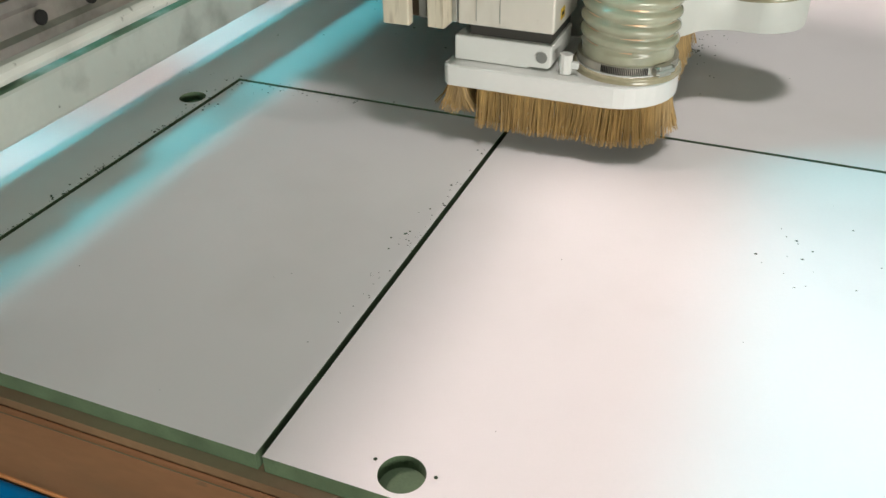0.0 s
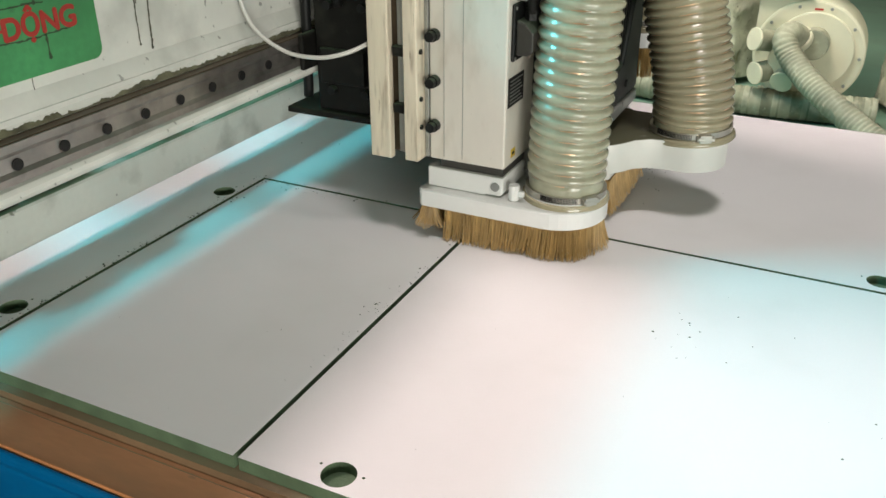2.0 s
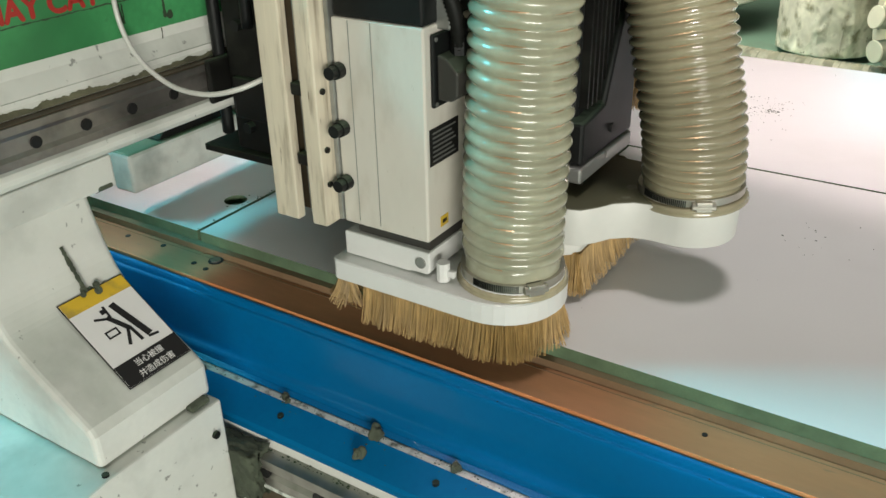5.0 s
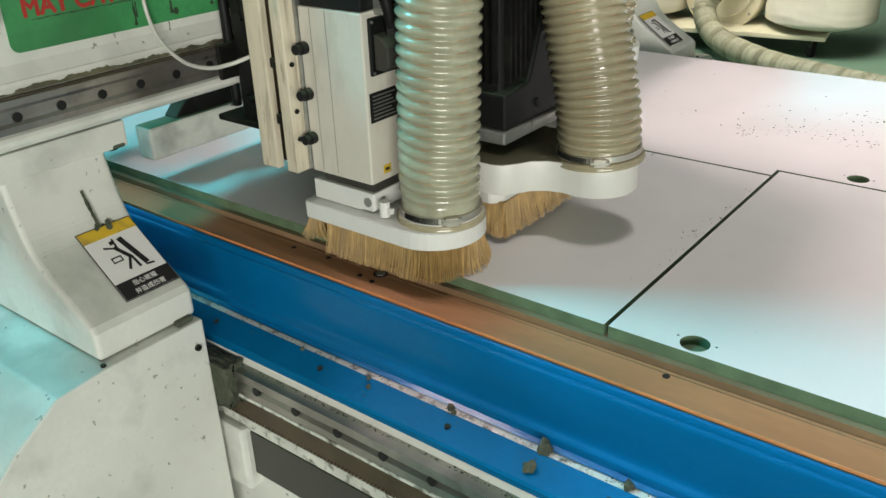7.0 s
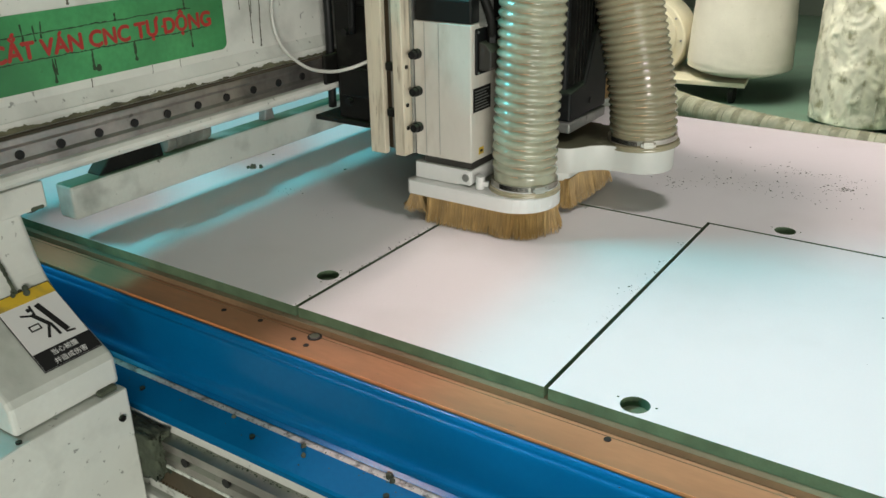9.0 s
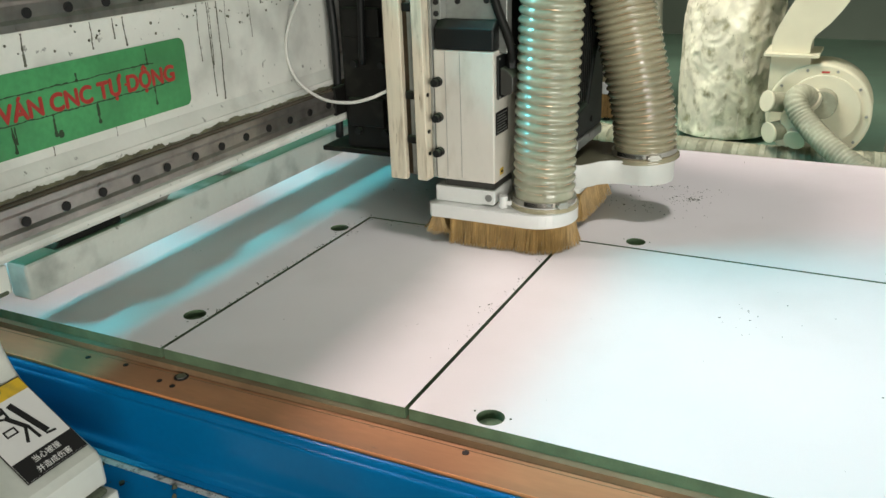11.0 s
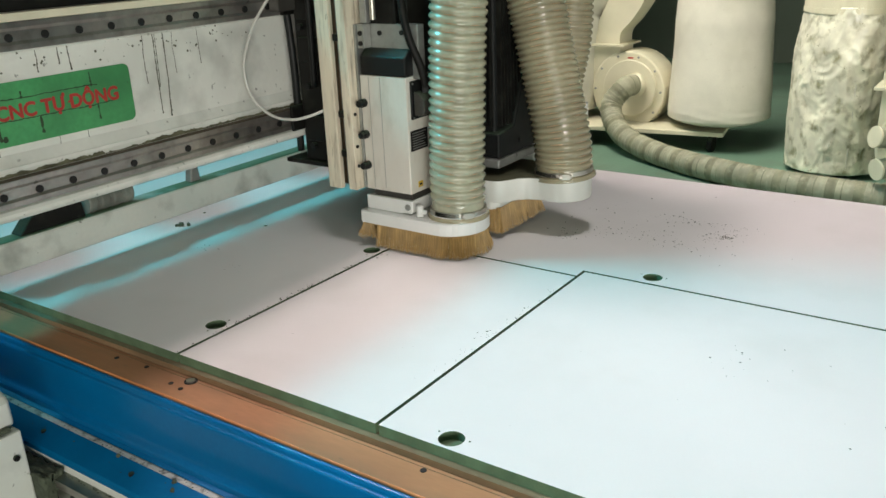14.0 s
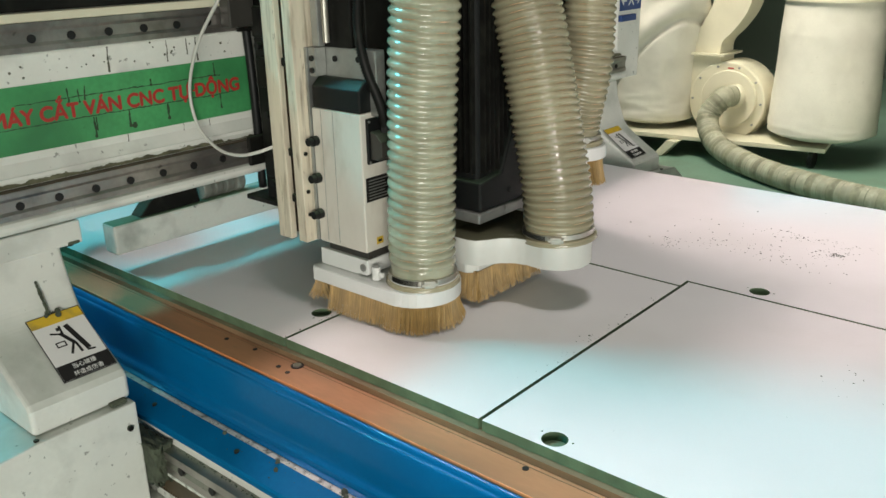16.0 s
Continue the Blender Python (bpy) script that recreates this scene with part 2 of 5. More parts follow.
def frames_along(path):
    out, ref = [], None
    for i, p in enumerate(path):
        t = (path[min(i + 1, len(path) - 1)] - path[max(i - 1, 0)]).normalized()
        if ref is None:
            ref = t.orthogonal().normalized()
        ref = (ref - t * ref.dot(t)).normalized()
        out.append((p, ref, t.cross(ref)))
    return out


def tube(path, radius, seg=16, bm=None, caps=True):
    """A tube along a path; radius is a number or a function of the ring's index."""
    bm = bm or bmesh.new()
    rings = []
    for i, (p, u, v) in enumerate(frames_along(path)):
        r = radius(i) if callable(radius) else radius
        rings.append([bm.verts.new(p + (u * math.cos(a) + v * math.sin(a)) * r) for a in (2 * math.pi * k / seg for k in range(seg))])
    for a, b in zip(rings, rings[1:]):
        for k in range(seg):
            bm.faces.new((a[k], a[(k + 1) % seg], b[(k + 1) % seg], b[k]))
    if caps:
        bm.faces.new(rings[0][::-1])
        bm.faces.new(rings[-1])
    return bm


def letters(text, size, matrix, material, parent, name="lettering", space=1.0, width=None, heavy=0.0):
    cu = bpy.data.curves.new(name, "FONT")
    cu.body, cu.size, cu.extrude, cu.align_x, cu.space_character = text, size, 0.0004, "LEFT", space
    tmp = new(name, cu)
    me = bpy.data.meshes.new_from_object(tmp.evaluated_get(bpy.context.evaluated_depsgraph_get()))
    bpy.data.objects.remove(tmp)
    xs = [v.co.x for v in me.vertices]
    k = width / (max(xs) - min(xs)) if width and xs else 1.0
    if heavy:
        bm = bmesh.new()
        for n, (dx, dy) in enumerate(((0, 0), (heavy, 0), (-heavy, 0), (0, heavy), (0, -heavy))):
            first = len(bm.verts)
            bm.from_mesh(me)
            bm.verts.ensure_lookup_table()
            for v in bm.verts[first:]:
                v.co += Vector((dx, dy, 0.00005 * n))
        bm.to_mesh(me)
        bm.free()
    for v in me.vertices:
        v.co = matrix @ Vector((v.co.x * k, v.co.y, v.co.z))
    me.materials.clear()
    me.materials.append(material)
    ob = new(name, me)
    ob.parent = parent
    return ob


def text_extent(text, size):
    cu = bpy.data.curves.new("extent", "FONT")
    cu.body, cu.size = text, size
    tmp = new("extent", cu)
    me = bpy.data.meshes.new_from_object(tmp.evaluated_get(bpy.context.evaluated_depsgraph_get()))
    bpy.data.objects.remove(tmp)
    xs = [v.co.x for v in me.vertices]
    bpy.data.meshes.remove(me)
    return max(xs) - min(xs)


def flakes(name, spots, seed, z, label, size=(0.0012, 0.004)):
    """Scattered chips: spots are (x, y, spread x, spread y, count)."""
    rnd = random.Random(seed)
    verts, faces = [], []
    for cx, cy, sx, sy, count in spots:
        for _ in range(count):
            x, y = rnd.gauss(cx, sx), rnd.gauss(cy, sy)
            s = rnd.uniform(*size) * rnd.choice((0.5, 0.6, 0.8, 1.0))
            a = rnd.random() * 6.28
            base = len(verts)
            k = rnd.choice((4, 5))
            for j in range(k):
                b = a + 6.28 * j / k
                r = s * rnd.uniform(0.5, 1.0) * 0.5
                verts.append((x + math.cos(b) * r * 1.5, y + math.sin(b) * r, z + 0.0002))
            for j in range(k):
                b = a + 6.28 * j / k
                verts.append((x + math.cos(b) * s * 0.3, y + math.sin(b) * s * 0.2, z + s * 0.35))
            faces.append([base + k + j for j in range(k)])
            for j in range(k):
                faces.append((base + j, base + (j + 1) % k, base + k + (j + 1) % k, base + k + j))
    me = bpy.data.meshes.new(name)
    me.from_pydata(verts, [], faces)
    me.materials.append(M_FLAKE)
    return tagged(new(name, me), label, "wood chips", kind="stuff")


# ---- hall ----
def hall():
    tagged(link_mesh("floor", new_box(-9, 9, -8, 12, -0.2, 0), M_FLOOR), "green painted concrete workshop floor", "floor", kind="structure")
    tagged(link_mesh("wall_back", new_box(-9, 9, 9.0, 9.2, 0, 8), M_WALL), "dim grey-green workshop wall", "wall", kind="structure")
    tagged(link_mesh("wall_front", new_box(-9, 9, -8.2, -8.0, 0, 8), M_WALL), "dim grey-green workshop wall", "wall", kind="structure")
    tagged(link_mesh("wall_left", new_box(-9.2, -9, -8, 12, 0, 8), M_WALL), "dim grey-green workshop wall", "wall", kind="structure")
    tagged(link_mesh("wall_right", new_box(9, 9.2, -8, 12, 0, 8), M_WALL), "dim grey-green workshop wall", "wall", kind="structure")
    tagged(link_mesh("ceiling", new_box(-9, 9, -8, 12, 8, 8.2), M_CEIL), "grey workshop roof", "ceiling", kind="structure")


hall()

# ---- machine bed ----
TOP, THICK = 0.85, 0.016
X0, X1, YF = -1.45, 1.35, 1.287
HOLES = ((-0.430, 0.105), (-0.426, 0.516), (0.104, 0.022), (0.534, 0.022), (0.121, 0.651), (0.552, 0.651))


def cut_panel(outline, holes, name, label):
    """A melamine panel with its green core showing at the edges, with blind hinge cups and pilot holes."""
    from mathutils.geometry import delaunay_2d_cdt
    rings = [[Vector(p) for p in outline]]
    for hx, hy, r, depth in holes:
        k = 36 if r > 0.01 else 10
        rings.append([Vector((hx + r * math.cos(2 * math.pi * i / k), hy + r * math.sin(2 * math.pi * i / k))) for i in range(k)])
    pts, edges = [], []
    for ring in rings:
        s = len(pts)
        pts += ring
        edges += [(s + i, s + (i + 1) % len(ring)) for i in range(len(ring))]
    vs, _, fs, *_ = delaunay_2d_cdt(pts, edges, [], 1, 1e-6)
    panel = thing(name, label, "panel", "cut panels")
    bm = bmesh.new()
    top = [bm.verts.new((p.x, p.y, TOP)) for p in vs]
    for f in fs:
        c = sum((vs[i] for i in f), Vector((0, 0))) / len(f)
        if not any((c - Vector((hx, hy))).length < r * 0.999 for hx, hy, r, _ in holes):
            bm.faces.new([top[i] for i in f])
    bm.normal_update()
    for f in bm.faces:
        if f.normal.z < 0:
            f.normal_flip()
    part("melamine_face", bm, M_MELAMINE, panel, "smooth white melamine face")
    core = bmesh.new()
    for j, ring in enumerate(rings):
        big = j > 0 and holes[j - 1][2] > 0.01
        wall = bmesh.new() if big else core
        z = TOP - THICK if j == 0 else TOP - holes[j - 1][3]
        hi = [wall.verts.new((p.x, p.y, TOP)) for p in ring]
        lo = [wall.verts.new((p.x, p.y, z)) for p in ring]
        k = len(ring)
        for i in range(k):
            n = (i + 1) % k
            wall.faces.new((hi[i], lo[i], lo[n], hi[n]) if j == 0 else (hi[i], hi[n], lo[n], lo[i]))
        wall.faces.new(lo[::-1] if j == 0 else lo)
        if big:
            part("hinge_cup", wall, M_MDF, panel, "round hinge cup bored into the green core")
    part("core", core, M_MDF, panel, "green moisture-resistant fibreboard core")
    return panel


def cups(sel, along_x=True):
    out = []
    for hx, hy in sel:
        out.append((hx, hy, 0.0175, 0.0125))
        for s in (-1, 1):
            out.append((hx + s * 0.0236, hy + 0.006, 0.0016, 0.004) if along_x else (hx + 0.006, hy + s * 0.0236, 0.0016, 0.004))
    return out


def bed():
    k = 0.003
    cut_panel([(-0.4 + k, 0), (-k, 0), (-k, 0.590 - k), (-0.4 + k, 0.590 - k)], [], "cabinet_panel", "white melamine panel cut from green fibreboard")
    cut_panel([(k, 0), (X1, 0), (X1, 0.619 - k), (k, 0.619 - k)], cups([HOLES[2], HOLES[3]]), "cabinet_panel", "white melamine door panel with drilled hinge cups")
    cut_panel([(X0, 0), (-0.4 - k, 0), (-0.4 - k, 0.590 + k), (0 - k, 0.590 + k), (-k, 0.619 + k), (X1, 0.619 + k), (X1, YF), (X0, YF)],
              cups([HOLES[0], HOLES[1]], False) + cups([HOLES[4], HOLES[5]]) + [(-0.741, 0.525, 0.004, 0.006), (-0.946, 0.525, 0.004, 0.006)],
              "panel_offcut", "white melamine sheet remainder on green fibreboard core")
    table = thing("router_table", "blue-sided CNC router table with brown phenolic edge strip", "machine table")
    part("spoilboard", new_box(X0 - 0.05, X1 + 0.05, -0.010, YF + 0.010, 0.800, TOP - THICK - 0.0005), M_SPOIL, table, "dusty brown sacrificial board")
    for y0, y1 in ((-0.068, -0.0105), (YF + 0.0105, YF + 0.068)):
        part("edge_strip", new_box(X0 - 0.05, X1 + 0.05, y0, y1, 0.802, 0.8245, bevel=0.0015), M_COPPER, table, "copper-brown phenolic edge strip")
    # thin bright line painted in as the edge's highlight
    part("strip_highlight", new_box(X0 - 0.05, X1 + 0.05, -0.0684, -0.0667, 0.8212, 0.8252, bevel=0.0006), M_EDGE, table, "highlight on the strip's edge, put into a bright copper colour")
    part("strip_line", new_box(X0 - 0.05, X1 + 0.05, -0.0182, -0.0172, 0.8240, 0.8250), M_SPOIL, table, "thin brown line along the strip")
    # screw holes and one larger bolt recess in the near strip
    for x, y, r in ((0.091, -0.0235, 0.0045), (-0.450, -0.025, 0.004), (-0.372, -0.040, 0.004), (-0.345, -0.044, 0.004), (-0.52, -0.03, 0.004), (0.34, -0.034, 0.003), (0.62, -0.03, 0.004)):
        part("screw_hole", cyl(bmesh.new(), (x, y, 0.8245), r, 0.0016, seg=14), M_INK, table)
    part("bolt_recess", cyl(bmesh.new(), (-0.350, -0.020, 0.8245), 0.0105, 0.0018, seg=24), M_INK, table)
    part("bolt_head", cyl(bmesh.new(), (-0.350, -0.020, 0.8250), 0.0075, 0.004, seg=6), M_STEEL, table, "sunken steel bolt head")
    # blue apron: rolled top, flat face, groove and lower flange
    crown = catmull([Vector((y, z, 0)) for y, z in ((-0.0685, 0.816), (-0.0698, 0.8210), (-0.0738, 0.8208), (-0.0765, 0.8172), (-0.0778, 0.8128), (-0.0808, 0.8115), (-0.0826, 0.8070), (-0.0840, 0.795),
                     (-0.0852, 0.778), (-0.0850, 0.760), (-0.0845, 0.745), (-0.0860, 0.7385), (-0.0905, 0.7345), (-0.0930, 0.7310), (-0.0925, 0.722))], 5)
    apron = [(p.x, p.y) for p in crown] + [(-0.1000, 0.7185), (-0.0640, 0.700)]
    part("apron", prism(apron, "x", X0 - 0.05, X1 + 0.05), M_BLUE, table, "glossy blue enamelled steel apron")
    part("groove_strip", new_box(X0 - 0.05, X1 + 0.05, -0.109, -0.0985, 0.70, 0.7165, bevel=0.001), M_STRIP, table, "white-edged strip in the groove")
    flange = [(-0.1095, 0.7165), (-0.1490, 0.7025), (-0.1520, 0.6990), (-0.1505, 0.6890), (-0.1095, 0.688)]
    part("flange", prism(flange, "x", X0 - 0.05, X1 + 0.05), M_FLANGE, table, "blue lower flange")
    for i in range(12):
        x = -1.3 + i * 0.23
        part("flange_bolt", cyl(bmesh.new(), (x, -0.128, 0.7105), 0.0042, 0.004, seg=10), M_BLACK, table)
        part("apron_bolt", cyl(bmesh.new(), (x + 0.05, -0.0768, 0.8085), 0.004, 0.006, "y", seg=10), M_BLACK, table)
    part("side_beam", new_box(X0 - 0.05, X1 + 0.05, -0.150, 0.05, 0.30, 0.6885, bevel=0.004), M_WHITE, table, "white painted steel side beam")
    part("side_beam", new_box(X0 - 0.05, X1 + 0.05, YF - 0.05, YF + 0.15, 0.30, 0.70, bevel=0.004), M_WHITE, table, "white painted steel side beam")
    for y in (-0.158, YF + 0.158):
        s = -1 if y < 0 else 1
        rail = [(y - s * 0.010, 0.637), (y + s * 0.014, 0.637), (y + s * 0.014, 0.649), (y + s * 0.009, 0.655), (y + s * 0.014, 0.661), (y + s * 0.014, 0.675), (y - s * 0.010, 0.675)]
        part("guide_rail", prism(rail, "x", X0 - 0.05, X1 + 0.05), M_STEEL, table, "bright steel linear guide rail")
        lo, hi = sorted((y - s * 0.008, y + s * 0.012))
        part("rail_seat", new_box(X0 - 0.05, X1 + 0.05, lo, hi, 0.626, 0.6325, bevel=0.001), M_STRIP, table, "white painted rail seat")
        lo, hi = sorted((y - s * 0.010, y + s * 0.006))
        part("gear_rack", new_box(X0 - 0.05, X1 + 0.05, lo, hi, 0.588, 0.6255), M_RACK, table, "greasy brown toothed gear rack")
        lo, hi = sorted((y - s * 0.006, y + s * 0.002))
        part("rack_ledge", new_box(X0 - 0.05, X1 + 0.05, lo, hi, 0.556, 0.576, bevel=0.001), M_STRIP, table, "dusty white ledge under the rack")
        # dark strip over the white beam, paints the shade under the rack
        part("ledge_shade", new_box(X0 - 0.05, X1 + 0.05, lo, hi, 0.470, 0.553, bevel=0.001), M_SHELL, table, "dark strip that stands for the shade below the ledge")
    for i in range(34):
        x = -1.316 + i * 0.0835
        part("rail_bolt", cyl(bmesh.new(), (x + 0.003, -0.1705, 0.6545), 0.0072, 0.0044, "y", seg=14), M_INK, table)
    teeth = bmesh.new()
    for i in range(230):
        x = -1.0 + i * 0.007
        box(teeth, x, x + 0.0035, -0.1635, -0.1505, 0.581, 0.588)
    tagged(part("rack_teeth", teeth, M_RACK, table), kind="stuff")
    for x in (X0 + 0.05, 0.0, X1 - 0.15):
        for y in (-0.12, YF):
            part("leg", new_box(x, x + 0.12, y, y + 0.12, 0.0, 0.30, bevel=0.004), M_WHITE, table)


bed()

# ---- gantry ----
def warning_label(parent, m):
    """Pictogram plate, built flat in its own x-y plane (0.088 wide, 0.126 high), then placed by m."""
    def flat(name, pts, material, z):
        bm = bmesh.new()
        f = bm.faces.new([bm.verts.new(m @ Vector((x, y, z))) for x, y in pts])
        r = bmesh.ops.extrude_face_region(bm, geom=[f])
        up = (m.to_3x3() @ Vector((0, 0, 1))) * 0.0004
        for v in r["geom"]:
            if isinstance(v, bmesh.types.BMVert):
                v.co += up
        bmesh.ops.recalc_face_normals(bm, faces=bm.faces)
        return part(name, bm, material, parent)

    def bar(x0, y0, x1, y1, w):
        a, b = Vector((x0, y0)), Vector((x1, y1))
        n = (b - a).orthogonal().normalized() * w / 2
        return [tuple(a + n), tuple(b + n), tuple(b - n), tuple(a - n)][::-1]
    flat("label_border", [(0, 0), (0.088, 0), (0.088, 0.126), (0, 0.126)], M_INK, 0.0003)
    flat("label_sheet", [(0.0015, 0.0015), (0.0865, 0.0015), (0.0865, 0.1245), (0.0015, 0.1245)], M_PAPER, 0.0008)
    flat("label_band", [(0.0015, 0.106), (0.0865, 0.106), (0.0865, 0.1245), (0.0015, 0.1245)], M_YELLOW, 0.0013)
    flat("label_foot", [(0.0015, 0.0015), (0.0865, 0.0015), (0.0865, 0.030), (0.0015, 0.030)], M_INK, 0.0013)
    for q in (bar(0.051, 0.098, 0.064, 0.044, 0.0085), bar(0.060, 0.042, 0.073, 0.040, 0.003), bar(0.022, 0.090, 0.036, 0.084, 0.003), bar(0.036, 0.086, 0.049, 0.062, 0.006),
              bar(0.041, 0.100, 0.040, 0.084, 0.003), bar(0.048, 0.064, 0.036, 0.044, 0.004), bar(0.050, 0.063, 0.052, 0.042, 0.004), bar(0.034, 0.094, 0.040, 0.094, 0.006),
              bar(0.021, 0.070, 0.037, 0.070, 0.002), bar(0.021, 0.062, 0.037, 0.062, 0.002), bar(0.022, 0.061, 0.022, 0.071, 0.002), bar(0.036, 0.061, 0.036, 0.071, 0.002)):
        flat("label_mark", q, M_INK, 0.0013)
    for row, y in (("当心被撞", 0.0185), ("并造成伤害", 0.005)):
        letters(row, 0.0098, m @ Matrix.Translation((0.020 if len(row) == 5 else 0.024, y, 0.0018)), M_PAPER, parent)


def gantry_leg(gantry, y_in, y_out):
    """Upright of the gantry: curved shroud with a warning label, over a wider carriage box."""
    s = -1 if y_out < y_in else 1
    front = [(-0.735, 1.028), (-0.728, 0.985), (-0.716, 0.945), (-0.698, 0.902), (-0.668, 0.872), (-0.580, 0.815), (-0.573, 0.806), (-0.572, 0.765), (-1.05, 0.765), (-1.05, 1.028)]
    curve = [(p.x, p.y) for p in catmull([Vector((a, b, 0)) for a, b in front[:6]], 6)]
    bm = soften(prism(curve + front[6:], "y", min(y_in, y_out), max(y_in, y_out)), 0.007, 3, 50)
    part("shroud", bm, M_WHITE, gantry, "scuffed white curved upright cover", smooth=False)
    yo = y_in + s * 0.375
    lower = [(y_in + s * 0.002, 0.763), (y_out + s * 0.004, 0.763), (y_out + s * 0.076, 0.756), (y_out + s * 0.14, 0.713), (yo + s * 0.02, 0.63), (yo + s * 0.02, 0.12), (y_in + s * 0.002, 0.12)]
    if s > 0:
        lower = lower[::-1]
    part("carriage_box", soften(prism(lower, "x", -1.15, -0.556), 0.003, 2, 20), M_WHITE, gantry, "white steel carriage box of the gantry foot")
    for x, y in ((-0.780, 0.108), (-0.723, 0.108), (-0.706, 0.140)):
        y = y_out + s * y
        slot = cyl(bmesh.new(), (0, 0, 0), 0.0035, 0.002, seg=10)
        box(slot, -0.045, 0.045, -0.0035, 0.0035, -0.001, 0.001)
        mm = Matrix.Translation((x, y, 0.7570 - 0.672 * (abs(y - y_out) - 0.076))) @ Matrix.Rotation(-s * math.atan(0.672), 4, "X") @ Matrix.Rotation(-s * radians(35), 4, "Z")
        bmesh.ops.transform(slot, matrix=mm, verts=slot.verts)
        part("vent_slot", slot, M_INK, gantry)
    part("cover_bolt", cyl(bmesh.new(), (-0.555, y_in + s * 0.019, 0.722), 0.005, 0.006, "x", seg=12), M_BLACK, gantry)
    part("cover_bolt", cyl(bmesh.new(), (-0.565, y_out + s * 0.001, 0.7635), 0.004, 0.004, "z", seg=12), M_BLACK, gantry)
    # slider on the guide rail, caked with dust
    lump = new_box(-0.62, -0.522, *sorted((y_in + s * 0.002, y_in - s * 0.030)), 0.622, 0.685)
    bmesh.ops.subdivide_edges(lump, edges=lump.edges[:], cuts=9, use_grid_fill=True)
    ragged = random.Random(21)
    for v in lump.verts:
        low = max(0.0, (0.645 - v.co.z) / 0.026)
        v.co += Vector((ragged.gauss(0, 0.0016), ragged.gauss(0, 0.0016), ragged.gauss(0, 0.0018) - low * abs(ragged.gauss(0, 0.012))))
    part("slider", lump, M_DIRT, gantry, "rail slider caked with green dust", smooth=True)
    part("drive_cap", soften(prism([(y_in - s * 0.01, 0.44), (y_in - s * 0.055, 0.44), (y_in - s * 0.055, 0.555), (y_in - s * 0.01, 0.565)][::s], "x", -0.62, -0.525), 0.008, 2), M_WHITE, gantry)
    if s < 0:
        stain = bmesh.new()
        rnd = random.Random(11)
        for k in range(26):
            f = k / 25
            cyl(stain, (-0.6895 - 0.0285 * f + 0.0035 * f * f, -0.2410 - 0.002 * f, 0.8955 + 0.052 * f), rnd.uniform(0.0014, 0.0030), 0.0022, m=Matrix.Rotation(radians(62), 4, "Y"), seg=8)
        for k in range(12):
            cyl(stain, (-0.684 - rnd.uniform(0, 0.014), rnd.gauss(-0.236, 0.012), 0.8905 + rnd.uniform(0, 0.010)), rnd.uniform(0.002, 0.005), 0.0012, m=Matrix.Rotation(radians(48), 4, "Y"), seg=8)
        tagged(part("stain", stain, M_DIRT, gantry, "green dust stain above the label"), kind="stuff")
        part("seam_dirt", new_box(-0.575, -0.562, y_in - 0.040, y_in - 0.012, 0.7635, 0.7710, bevel=0.003), M_DIRT, gantry, "dust caked in the seam")
    # label on the slope
    a, b = Vector((-0.590, 0, 0.8215)), Vector((-0.690, 0, 0.8935))
    up = (b - a).normalized()
    out = Vector((-up.z, 0, up.x)) * -1
    yl = -0.280 if s < 0 else y_in + 0.010
    m = Matrix(((0, up.x, out.x, a.x), (1, 0, 0, yl), (0, up.z, out.z, a.z), (0, 0, 0, 1)))
    m = m @ Matrix.Translation((0, 0, 0.0015))
    return m


